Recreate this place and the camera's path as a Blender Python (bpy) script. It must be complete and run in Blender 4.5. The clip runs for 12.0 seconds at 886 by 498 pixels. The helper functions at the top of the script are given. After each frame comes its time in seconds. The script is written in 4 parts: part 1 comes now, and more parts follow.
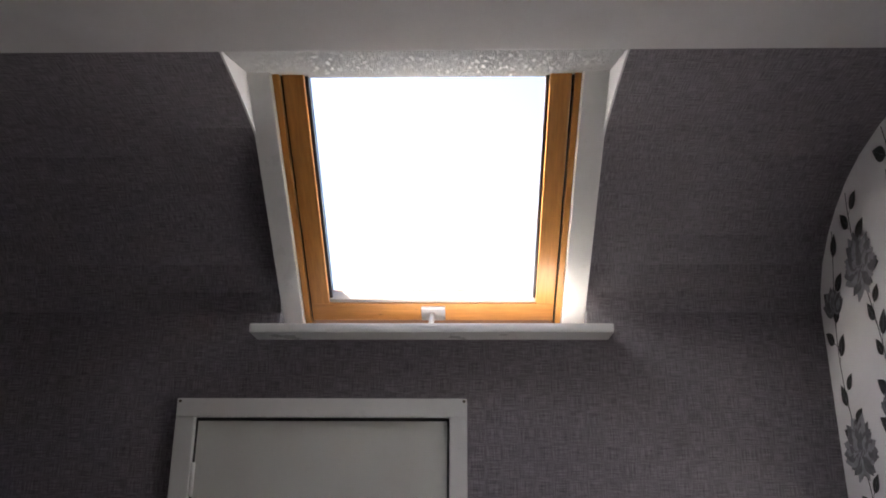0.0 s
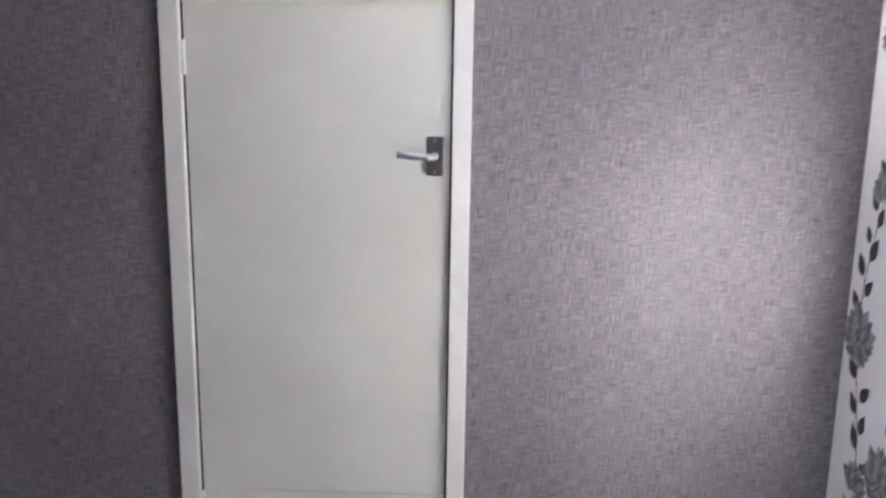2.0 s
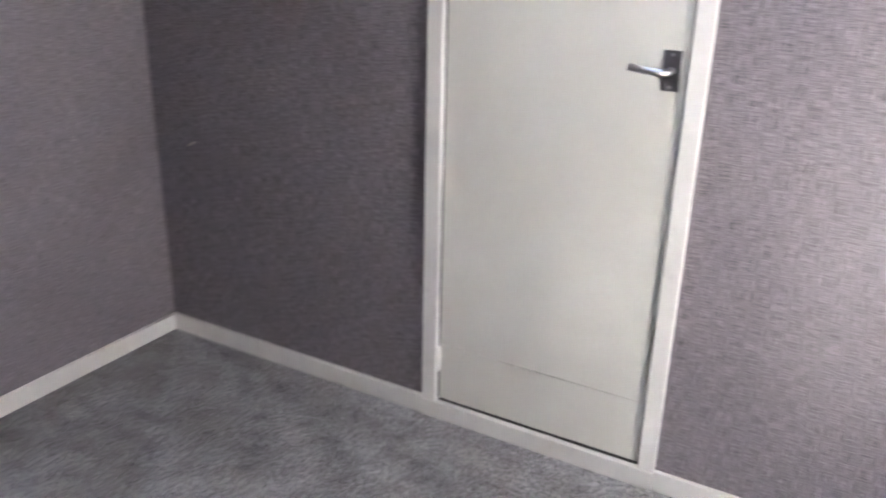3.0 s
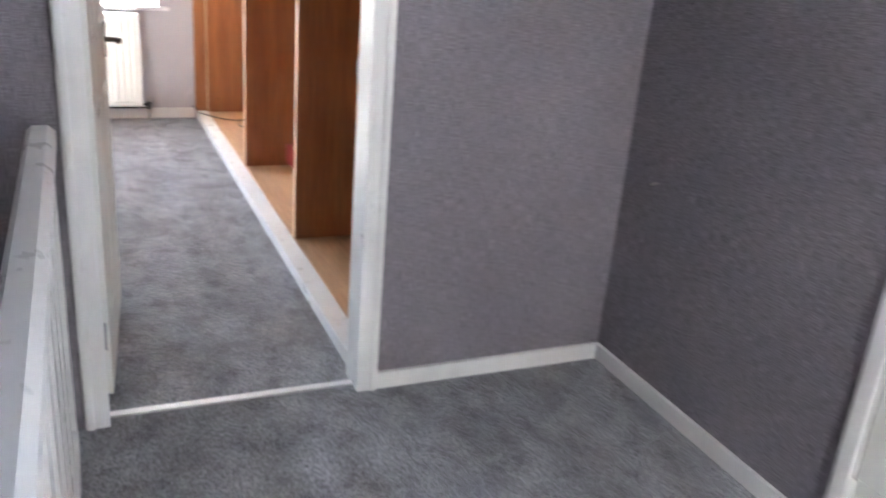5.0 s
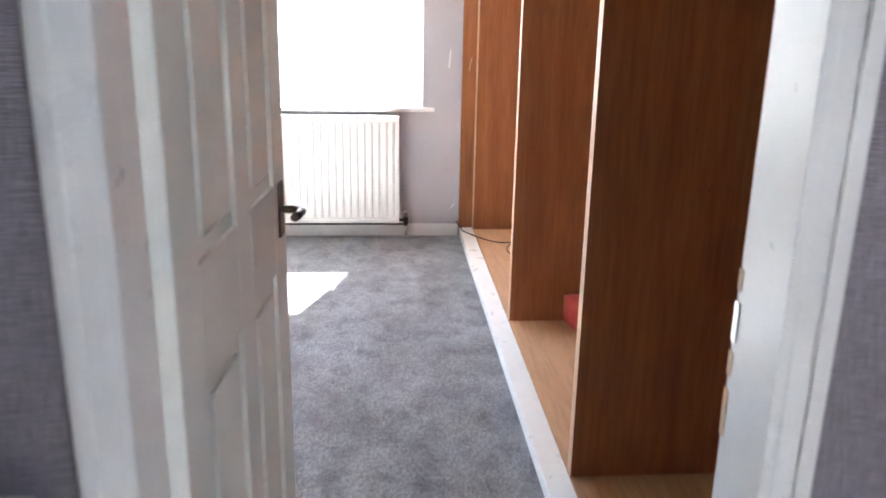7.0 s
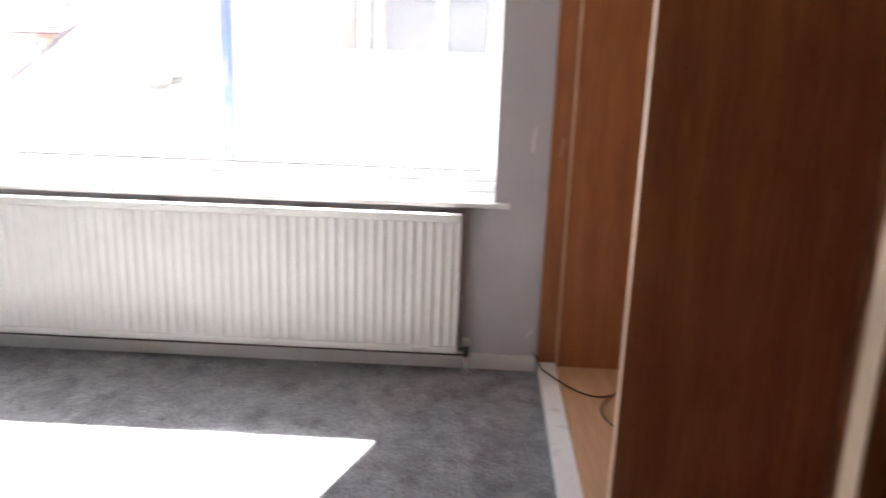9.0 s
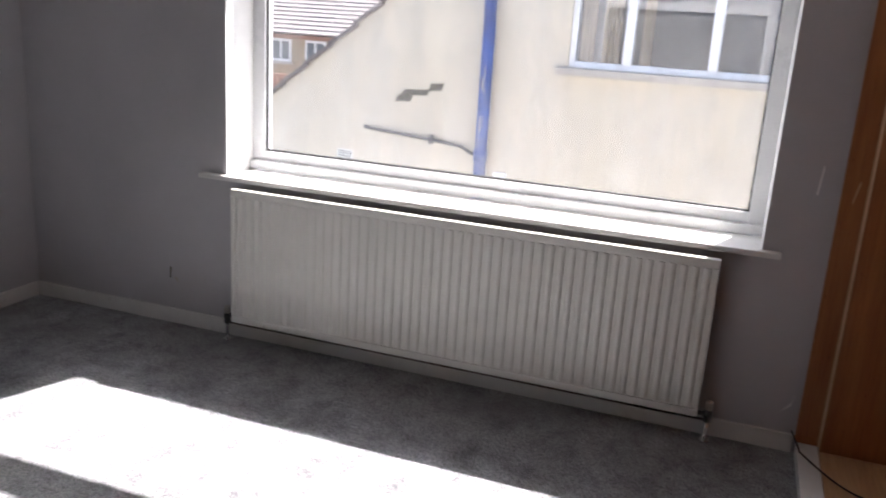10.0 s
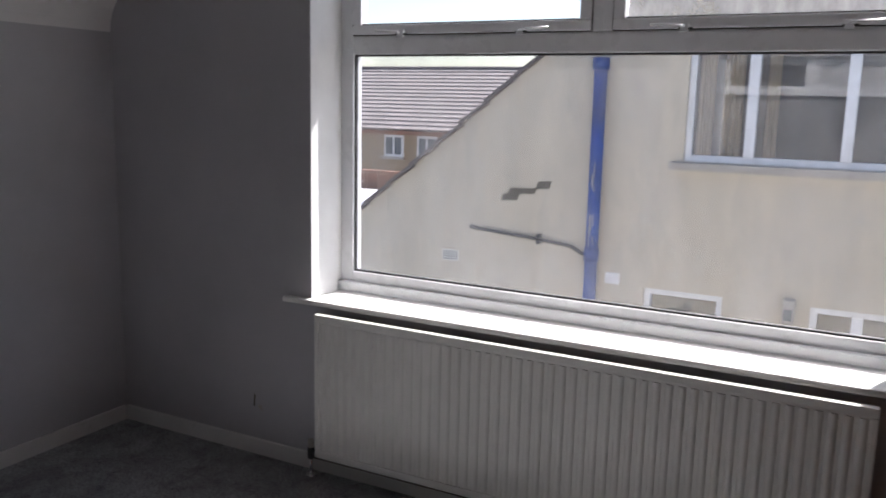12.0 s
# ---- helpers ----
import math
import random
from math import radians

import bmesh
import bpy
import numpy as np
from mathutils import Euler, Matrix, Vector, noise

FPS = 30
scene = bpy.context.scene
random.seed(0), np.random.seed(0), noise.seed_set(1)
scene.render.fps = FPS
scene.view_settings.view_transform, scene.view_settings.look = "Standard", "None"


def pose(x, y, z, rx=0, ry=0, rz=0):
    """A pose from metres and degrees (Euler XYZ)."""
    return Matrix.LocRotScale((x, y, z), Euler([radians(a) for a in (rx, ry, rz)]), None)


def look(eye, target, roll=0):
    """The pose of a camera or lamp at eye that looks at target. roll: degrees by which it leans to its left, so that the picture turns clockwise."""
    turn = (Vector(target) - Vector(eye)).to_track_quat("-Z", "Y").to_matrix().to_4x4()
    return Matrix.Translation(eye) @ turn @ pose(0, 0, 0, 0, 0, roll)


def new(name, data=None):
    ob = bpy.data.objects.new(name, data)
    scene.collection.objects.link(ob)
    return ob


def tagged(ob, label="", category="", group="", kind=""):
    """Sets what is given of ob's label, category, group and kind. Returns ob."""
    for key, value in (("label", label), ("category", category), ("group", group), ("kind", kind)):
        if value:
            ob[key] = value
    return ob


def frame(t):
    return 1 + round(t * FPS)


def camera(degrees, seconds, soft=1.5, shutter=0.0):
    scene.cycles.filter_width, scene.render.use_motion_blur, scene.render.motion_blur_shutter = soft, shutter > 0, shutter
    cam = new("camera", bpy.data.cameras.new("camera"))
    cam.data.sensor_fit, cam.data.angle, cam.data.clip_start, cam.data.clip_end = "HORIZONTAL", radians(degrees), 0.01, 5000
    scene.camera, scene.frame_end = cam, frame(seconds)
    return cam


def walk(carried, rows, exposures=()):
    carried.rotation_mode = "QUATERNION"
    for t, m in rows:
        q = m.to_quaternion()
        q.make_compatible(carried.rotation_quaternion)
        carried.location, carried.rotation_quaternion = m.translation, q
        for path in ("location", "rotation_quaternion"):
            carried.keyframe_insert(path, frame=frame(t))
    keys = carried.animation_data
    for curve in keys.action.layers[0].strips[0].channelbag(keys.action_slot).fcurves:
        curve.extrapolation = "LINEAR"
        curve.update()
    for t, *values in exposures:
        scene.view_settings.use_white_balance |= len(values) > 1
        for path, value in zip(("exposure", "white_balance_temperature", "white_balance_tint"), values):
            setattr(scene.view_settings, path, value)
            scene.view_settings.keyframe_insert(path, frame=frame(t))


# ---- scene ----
cam = camera(56.0, 12.0, soft=1.8, shutter=0.4)
PATH = [
    (0, (-2.094, -1.773, 1.212), (-0.201, -1.733, 1.855), 0.3),
    (0.5, (-2.099, -1.783, 1.206), (-0.195, -1.739, 1.816), 0.4),
    (1, (-2.103, -1.755, 1.206), (-0.146, -1.757, 1.617), 0.0),
    (1.5, (-2.081, -1.771, 1.245), (-0.082, -1.814, 1.184), 0.5),
    (2, (-1.961, -1.801, 1.29), (-0.003, -1.729, 0.89), 0.9),
    (2.5, (-1.95, -1.945, 1.3), (-0.082, -1.523, 0.726), 1.2),
    (3, (-1.914, -2.2, 1.418), (-0.294, -1.287, 0.683), 1.4),
    (3.2, (-1.929, -2.248, 1.472), (-0.424, -1.199, 0.674), 1.3),
    (4.8, (-1.763, -2.383, 1.416), (-0.858, -0.745, 0.709), 4.7),
    (5, (-1.688, -2.282, 1.415), (-0.917, -0.576, 0.712), 4.7),
    (5.5, (-1.511, -2.072, 1.447), (-1.089, -0.235, 0.779), 3.4),
    (6, (-1.423, -1.787, 1.456), (-1.243, 0.111, 0.852), 2.8),
    (6.5, (-1.446, -1.356, 1.439), (-1.298, 0.556, 0.87), 1.3),
    (7, (-1.395, -0.886, 1.431), (-1.248, 1.022, 0.848), 1.1),
    (8.8, (-1.279, 0.335, 1.46), (-1.228, 2.287, 0.995), 1.7),
    (9, (-1.233, 0.5, 1.571), (-1.306, 2.425, 1.034), 1.9),
    (9.5, (-1.364, 0.716, 1.538), (-1.709, 2.608, 0.99), 2.9),
    (10, (-1.276, 0.828, 1.561), (-1.913, 2.646, 1.025), 3.6),
    (10.5, (-1.255, 0.868, 1.601), (-2.004, 2.679, 1.197), 2.5),
    (11, (-1.261, 0.929, 1.641), (-2.049, 2.741, 1.335), 1.8),
    (11.5, (-1.277, 1.044, 1.627), (-2.106, 2.836, 1.308), 1.5),
    (12, (-1.356, 1.212, 1.65), (-2.27, 2.956, 1.303), 1.3),
]
EXPOSURES = [
    (0, 3.10, 6600, 15), (0.8, 3.15, 6600, 15), (1, 3.45, 6500, 15), (1.2, 3.95, 6300, 15), (1.5, 4.70, 6300, 15), (2, 5.15, 6300, 15),
    (2.5, 5.30, 6550, 14), (3.2, 5.50, 6550, 14), (4.8, 5.50, 6200, 11), (5.2, 5.85, 6200, 10), (5.5, 6.10, 6100, 10),
    (6.2, 5.75, 6000, 10), (7.2, 5.35, 6000, 10), (8.8, 4.90, 6300, 14), (9, 4.10, 6300, 14), (9.5, 2.95, 6400, 14),
    (10, 2.45, 6300, 15), (10.5, 2.05, 6250, 15), (11.5, 1.70, 6250, 15), (12, 1.50, 6150, 15),
]
walk(cam, [(t, look(eye, target, roll)) for t, eye, target, roll in PATH], EXPOSURES)

# ---- daylight ----
SUN_WAY = Vector((-0.31, -0.875, -1.0)).normalized()
world = bpy.data.worlds.new("sky")
scene.world = world
world.use_nodes = True
wn = world.node_tree.nodes
wl = world.node_tree.links
sky = wn.new("ShaderNodeTexSky")
sky.sky_type, sky.sun_disc = "NISHITA", False
sky.sun_elevation, sky.sun_rotation = radians(47), radians(19.5)
wl.new(sky.outputs[0], wn["Background"].inputs[0])
wn["Background"].inputs[1].default_value = 0.07
sun = new("sun", bpy.data.lights.new("sun", "SUN"))
sun.data.energy, sun.data.angle, sun.data.color = 5.0, radians(0.53), (1.0, 0.95, 0.88)
sun.matrix_world = look((0, 0, 20), Vector((0, 0, 20)) + SUN_WAY)

# ---- materials ----
def nodes_of(name, rough=0.6, metal=0.0, spec=0.5):
    m = bpy.data.materials.new(name)
    m.use_nodes = True
    n, l = m.node_tree.nodes, m.node_tree.links
    b = n["Principled BSDF"]
    b.inputs["Roughness"].default_value = rough
    b.inputs["Metallic"].default_value = metal
    b.inputs["Specular IOR Level"].default_value = spec
    return m, n, l, b


def noise_at(n, l, scale, detail=4.0, rough=0.55, stretch=(1, 1, 1), coords="Object", bent=False):
    tc, mp, tx = n.new("ShaderNodeTexCoord"), n.new("ShaderNodeMapping"), n.new("ShaderNodeTexNoise")
    mp.inputs["Scale"].default_value = stretch
    tx.inputs["Scale"].default_value, tx.inputs["Detail"].default_value, tx.inputs["Roughness"].default_value = scale, detail, rough
    if bent:
        # follows the curve: the upright axis runs on along the slope
        apart, joined = n.new("ShaderNodeSeparateXYZ"), n.new("ShaderNodeCombineXYZ")
        l.new(tc.outputs[coords], apart.inputs[0])
        l.new(apart.outputs[1], joined.inputs[1])
        l.new(math_node(n, l, "SUBTRACT", apart.outputs[2], apart.outputs[0]), joined.inputs[2])
        l.new(joined.outputs[0], mp.inputs[0])
    else:
        l.new(tc.outputs[coords], mp.inputs[0])
    l.new(mp.outputs[0], tx.inputs[0])
    return tx.outputs[0]


def ramp(n, l, value, stops):
    r = n.new("ShaderNodeValToRGB")
    e = r.color_ramp.elements
    e[0].position, e[0].color = stops[0][0], (*stops[0][1], 1)
    e[1].position, e[1].color = stops[-1][0], (*stops[-1][1], 1)
    for p, c in stops[1:-1]:
        e.new(p).color = (*c, 1)
    l.new(value, r.inputs[0])
    return r.outputs[0]


def math_node(n, l, op, a, b):
    m = n.new("ShaderNodeMath")
    m.operation = op
    for i, v in enumerate((a, b)):
        if isinstance(v, (int, float)):
            m.inputs[i].default_value = v
        else:
            l.new(v, m.inputs[i])
    return m.outputs[0]


def mix_colour(n, l, fac, a, b, kind="MIX"):
    m = n.new("ShaderNodeMix")
    m.data_type, m.blend_type = "RGBA", kind
    for socket, v in ((m.inputs[0], fac), (m.inputs[6], a), (m.inputs[7], b)):
        if isinstance(v, (int, float)):
            socket.default_value = v
        elif isinstance(v, tuple):
            socket.default_value = (*v, 1)
        else:
            l.new(v, socket)
    return m.outputs[2]


def bumped(n, l, b, height, strength=0.3, distance=0.002):
    k = n.new("ShaderNodeBump")
    k.inputs["Strength"].default_value, k.inputs["Distance"].default_value = strength, distance
    l.new(height, k.inputs["Height"])
    l.new(k.outputs[0], b.inputs["Normal"])


def shade(c, f):
    return tuple(min(1.0, v * f) for v in c)


def plain(name, colour, rough=0.5, metal=0.0, vary=0.12, scale=6.0, grain=180.0, bump=0.15, spec=0.5):
    """Paint, plastic or metal with faint blotches and a fine grain."""
    m, n, l, b = nodes_of(name, rough, metal, spec)
    big, fine = noise_at(n, l, scale, 5), noise_at(n, l, grain, 3)
    c = ramp(n, l, big, [(0.3, shade(colour, 1 - vary)), (0.7, shade(colour, 1 + vary))])
    l.new(c, b.inputs["Base Color"])
    l.new(ramp(n, l, noise_at(n, l, scale * 2.3, 4), [(0.3, (rough * 0.8,) * 3), (0.7, (min(1, rough * 1.25),) * 3)]), b.inputs["Roughness"])
    bumped(n, l, b, fine, bump, 0.0008)
    return m


def wallpaper(name, dark, light, bent=False):
    """Woven-look vinyl paper: threads both ways, slubs and faint fading."""
    m, n, l, b = nodes_of(name, 0.62, 0, 0.35)
    across = noise_at(n, l, 1.0, 3, 0.6, (24, 24, 480), bent=bent)
    upright = noise_at(n, l, 1.0, 3, 0.6, (480, 480, 24), bent=bent)
    weave = math_node(n, l, "ADD", math_node(n, l, "MULTIPLY", across, 0.5), math_node(n, l, "MULTIPLY", upright, 0.5))
    c = ramp(n, l, weave, [(0.38, dark), (0.5, tuple((p + q) / 2 for p, q in zip(dark, light))), (0.62, light)])
    blot = ramp(n, l, noise_at(n, l, 2.2, 5), [(0.3, (0.88, 0.87, 0.88)), (0.7, (1.06, 1.05, 1.05))])
    l.new(mix_colour(n, l, 1.0, c, blot, "MULTIPLY"), b.inputs["Base Color"])
    bumped(n, l, b, weave, 0.5, 0.0012)
    return m


def carpet_material():
    m, n, l, b = nodes_of("grey_carpet_pile", 0.95, 0, 0.1)
    tc, pile = n.new("ShaderNodeTexCoord"), n.new("ShaderNodeTexVoronoi")
    pile.inputs["Scale"].default_value = 210
    l.new(tc.outputs["Object"], pile.inputs[0])
    tread = noise_at(n, l, 3.2, 7, 0.7, (1.3, 1, 1))
    patches = noise_at(n, l, 10, 8, 0.74, (1.0, 0.7, 1))
    fine = noise_at(n, l, 75, 6, 0.88, (1.3, 0.9, 1))
    c = ramp(n, l, tread, [(0.36, (0.125, 0.125, 0.135)), (0.46, (0.19, 0.192, 0.204)), (0.62, (0.265, 0.27, 0.288))])
    p = ramp(n, l, patches, [(0.38, (0.42, 0.42, 0.44)), (0.46, (0.9, 0.9, 0.9)), (0.64, (1.35, 1.35, 1.35))])
    f = ramp(n, l, fine, [(0.4, (0.2, 0.2, 0.22)), (0.5, (1.0, 1.0, 1.0)), (0.6, (2.0, 2.0, 2.0))])
    c = mix_colour(n, l, 1.0, c, p, "MULTIPLY")
    l.new(mix_colour(n, l, 1.0, c, f, "MULTIPLY"), b.inputs["Base Color"])
    h = math_node(n, l, "ADD", math_node(n, l, "MULTIPLY", pile.outputs[0], 0.6), fine)
    bumped(n, l, b, h, 1.0, 0.009)
    b.inputs["Sheen Weight"].default_value = 0.45
    return m


def timber(name, dark, light, rough=0.45, along=(14, 14, 0.9), knots=True, bump=0.12):
    m, n, l, b = nodes_of(name, rough)
    g = noise_at(n, l, 1.0, 6, 0.6, along)
    fine = noise_at(n, l, 6.0, 4, 0.6, along)
    c = ramp(n, l, g, [(0.3, dark), (0.52, tuple((p + q) / 2 for p, q in zip(dark, light))), (0.7, light)])
    c = mix_colour(n, l, 0.35, c, ramp(n, l, fine, [(0.35, shade(dark, 0.8)), (0.65, shade(light, 1.1))]))
    if knots:
        v, tc, mp = n.new("ShaderNodeTexVoronoi"), n.new("ShaderNodeTexCoord"), n.new("ShaderNodeMapping")
        mp.inputs["Scale"].default_value = tuple(2.2 if s < 3 else 4.5 for s in along)
        l.new(tc.outputs["Object"], mp.inputs[0])
        l.new(mp.outputs[0], v.inputs[0])
        spot = ramp(n, l, v.outputs[0], [(0.03, (1, 1, 1)), (0.09, (0, 0, 0))])
        c = mix_colour(n, l, math_node(n, l, "MULTIPLY", spot, 0.65), c, shade(dark, 0.45))
    l.new(c, b.inputs["Base Color"])
    bumped(n, l, b, fine, bump, 0.0006)
    return m


def glass_material(name, dirt=0.0, rough=0.0):
    """Clear pane; dirt adds a thin dusty film."""
    m, n, l, b = nodes_of(name, rough)
    b.inputs["Base Color"].default_value = (1, 1, 1, 1)
    b.inputs["Transmission Weight"].default_value = 1.0
    b.inputs["IOR"].default_value = 1.02 if rough == 0 else 1.1
    if dirt:
        d, mixer = n.new("ShaderNodeBsdfDiffuse"), n.new("ShaderNodeMixShader")
        d.inputs[0].default_value = (0.8, 0.8, 0.82, 1)
        film = ramp(n, l, noise_at(n, l, 2.5, 6, 0.7, (1.6, 1, 0.6)), [(0.4, (dirt * 0.25,) * 3), (0.8, (dirt,) * 3)])
        l.new(film, mixer.inputs[0])
        l.new(b.outputs[0], mixer.inputs[1])
        l.new(d.outputs[0], mixer.inputs[2])
        l.new(mixer.outputs[0], n["Material Output"].inputs[0])
    return m


def render_wall(name, colour):
    """Painted render outdoors: runs of damp and a sandy grain."""
    m, n, l, b = nodes_of(name, 0.9, 0, 0.2)
    streak = noise_at(n, l, 1.0, 6, 0.6, (2.4, 2.4, 0.5))
    c = ramp(n, l, streak, [(0.3, shade(colour, 0.89)), (0.55, colour), (0.75, shade(colour, 1.06))])
    l.new(c, b.inputs["Base Color"])
    bumped(n, l, b, noise_at(n, l, 90, 4, 0.7), 0.4, 0.003)
    return m


def plaster_texture(name):
    """Stippled, combed textured coating."""
    m, n, l, b = nodes_of(name, 0.95, 0, 0.1)
    h = noise_at(n, l, 1.0, 5, 0.7, (30, 75, 30))
    r = ramp(n, l, h, [(0.42, (0, 0, 0)), (0.5, (1, 1, 1)), (0.6, (0.25, 0.25, 0.25))])
    l.new(ramp(n, l, noise_at(n, l, 4), [(0.3, (0.6, 0.6, 0.6)), (0.7, (0.74, 0.74, 0.73))]), b.inputs["Base Color"])
    bumped(n, l, b, r, 1.0, 0.008)
    return m


PAPER = wallpaper("grey_woven_wallpaper", (0.125, 0.115, 0.13), (0.3, 0.28, 0.303))
PAPER_BENT = wallpaper("grey_woven_wallpaper_curved", (0.09, 0.083, 0.096), (0.32, 0.3, 0.325), True)
CARPET = carpet_material()
WHITE = plain("white_gloss_paint", (0.74, 0.74, 0.72), 0.32, vary=0.05, bump=0.1)
DOOR_WHITE = plain("white_satin_door_paint", (0.665, 0.67, 0.625), 0.4, vary=0.05, scale=3, bump=0.2)
CEILING = plain("matt_ceiling_paint", (0.6, 0.59, 0.59), 0.85, vary=0.06)
GREY_WALL = plain("pale_grey_wall_paint", (0.455, 0.45, 0.47), 0.8, vary=0.07, scale=1.6, grain=240, bump=0.25)
SLOPE_WHITE = plain("white_emulsion", (0.75, 0.74, 0.73), 0.85, vary=0.04)
FLORAL_BASE = plain("white_printed_wallpaper", (0.82, 0.81, 0.82), 0.7, vary=0.03, grain=400)
INK_BLACK = plain("black_leaf_print", (0.025, 0.025, 0.028), 0.7, vary=0.3, scale=60)
INK_GREY = plain("grey_flower_print", (0.14, 0.14, 0.155), 0.7, vary=0.25, scale=60)
INK_PALE = plain("pale_flower_print", (0.28, 0.285, 0.31), 0.7, vary=0.25, scale=60)
WARDROBE = timber("reddish_pine_effect_board", (0.24, 0.085, 0.03), (0.38, 0.15, 0.055), 0.42)
WARDROBE_BASE = timber("tan_pine_effect_board", (0.42, 0.24, 0.125), (0.55, 0.34, 0.19), 0.45, (12, 0.9, 12))
EDGING = plain("pale_board_edging", (0.62, 0.42, 0.26), 0.5)
SASH_PINE = timber("orange_varnished_pine", (0.42, 0.17, 0.04), (0.62, 0.29, 0.08), 0.3, (2, 22, 2))
SASH_PINE_X = timber("orange_varnished_pine_rail", (0.4, 0.16, 0.04), (0.6, 0.28, 0.08), 0.3, (18, 1.5, 18))
DARK_PINE = timber("dark_brown_pine", (0.12, 0.045, 0.015), (0.2, 0.08, 0.03), 0.4, (18, 1.5, 18))
# rubber seals, and black put where gaps are only in shade
BLACK_GAP = plain("black_seal_and_gap_shade", (0.02, 0.02, 0.022), 0.7)
ALLOY = plain("satin_aluminium", (0.62, 0.62, 0.63), 0.33, 1.0, 0.06)
PLATE = plain("brushed_steel", (0.3, 0.3, 0.31), 0.35, 1.0, 0.1)
BAR_METAL = plain("silver_carpet_bar", (0.75, 0.74, 0.72), 0.45, 0.6, 0.05)
CHROME = plain("chrome", (0.78, 0.78, 0.78), 0.12, 1.0, 0.03)
DARK_METAL = plain("dark_bronze", (0.1, 0.08, 0.07), 0.35, 1.0)
BLACK_PLASTIC = plain("black_plastic", (0.02, 0.02, 0.02), 0.4)
RADIATOR_WHITE = plain("radiator_enamel", (0.76, 0.755, 0.72), 0.35, vary=0.03)
UPVC = plain("white_plastic_frame", (0.76, 0.77, 0.79), 0.3, vary=0.05)
GLASS = glass_material("window_glass")
DUSTY_GLASS = glass_material("dusty_window_glass", 0.3)
FROST_GLASS = glass_material("hazy_window_glass", 0.75)
REVEAL = plain("white_reveal_paint", (0.72, 0.72, 0.72), 0.7, vary=0.05)
SWITCH = plain("white_switch_plastic", (0.78, 0.76, 0.72), 0.25, vary=0.02)
TEXTURED = plaster_texture("textured_coating")
CORAL = plain("coral_red_fabric", (0.45, 0.06, 0.045), 0.9, vary=0.2, grain=500, bump=0.5)
CREAM_RENDER = render_wall("cream_painted_render", (0.6, 0.54, 0.435))
BLUE_PAINT = plain("blue_pipe_paint", (0.016, 0.065, 0.28), 0.45, vary=0.3, scale=5)
PIPE_GREY = plain("grey_waste_pipe", (0.045, 0.045, 0.05), 0.5)
BARE_BRICK = plain("bare_patch_render", (0.13, 0.115, 0.09), 0.95, vary=0.3, scale=20)
SLATE = plain("brown_concrete_roof_tile", (0.12, 0.1, 0.1), 0.85, vary=0.25, scale=3)
FAR_TILE = plain("grey_brown_roof_tile", (0.27, 0.235, 0.225), 0.85, vary=0.2, scale=3)
BUFF_BRICK = plain("buff_brick", (0.33, 0.25, 0.16), 0.9, vary=0.25, scale=9, grain=40, bump=0.5)
RED_BRICK = plain("red_brick", (0.3, 0.1, 0.06), 0.9, vary=0.25, scale=9)
FENCE_WOOD = timber("weathered_fence_board", (0.2, 0.09, 0.055), (0.33, 0.16, 0.1), 0.85)
STONE = plain("grey_sill_stone", (0.42, 0.39, 0.35), 0.85, vary=0.15)
CURTAIN = plain("cream_curtain", (0.5, 0.43, 0.32), 0.9, vary=0.2)
# dark colour stands for the lack of light indoors
DARK_ROOM = plain("unlit_room_shade", (0.12, 0.125, 0.13), 0.9)
OUT_GLASS = plain("reflective_far_glass", (0.1, 0.12, 0.14), 0.06, 0.0, 0.1)
CONCRETE = plain("concrete_paving", (0.3, 0.3, 0.29), 0.9, vary=0.2)


# ---- mesh helpers ----
def box_into(bm, x0, x1, y0, y1, z0, z1, bevel=0.0, m=None):
    """Adds a box with softened edges to bm."""
    one = bmesh.new()
    c = Matrix.Translation(((x0 + x1) / 2, (y0 + y1) / 2, (z0 + z1) / 2)) @ Matrix.Diagonal((abs(x1 - x0), abs(y1 - y0), abs(z1 - z0), 1))
    bmesh.ops.create_cube(one, size=1, matrix=c)
    if bevel:
        bmesh.ops.bevel(one, geom=one.edges[:], offset=bevel, segments=2, affect="EDGES", profile=0.7)
    if m is not None:
        bmesh.ops.transform(one, matrix=m, verts=one.verts)
    add_mesh(bm, one)


def add_mesh(bm, one):
    me = bpy.data.meshes.new("tmp")
    one.to_mesh(me)
    one.free()
    bm.from_mesh(me)
    bpy.data.meshes.remove(me)


def box(*a, **k):
    bm = bmesh.new()
    box_into(bm, *a, **k)
    return bm


def tube_into(bm, path, r, sides=12):
    """A round bar along straight runs between the points."""
    pts = [Vector(p) for p in path]
    rings = []
    for i, p in enumerate(pts):
        d = (pts[min(i + 1, len(pts) - 1)] - pts[max(i - 1, 0)]).normalized()
        q = d.to_track_quat("Z", "Y").to_matrix()
        rings.append([bm.verts.new(p + q @ Vector((r * math.cos(a), r * math.sin(a), 0))) for a in [2 * math.pi * k / sides for k in range(sides)]])
    for a, b in zip(rings, rings[1:]):
        for k in range(sides):
            bm.faces.new((a[k], a[(k + 1) % sides], b[(k + 1) % sides], b[k])).smooth = True
    bm.faces.new(rings[0][::-1])
    bm.faces.new(rings[-1])


def tube(path, r, sides=12):
    bm = bmesh.new()
    tube_into(bm, path, r, sides)
    return bm


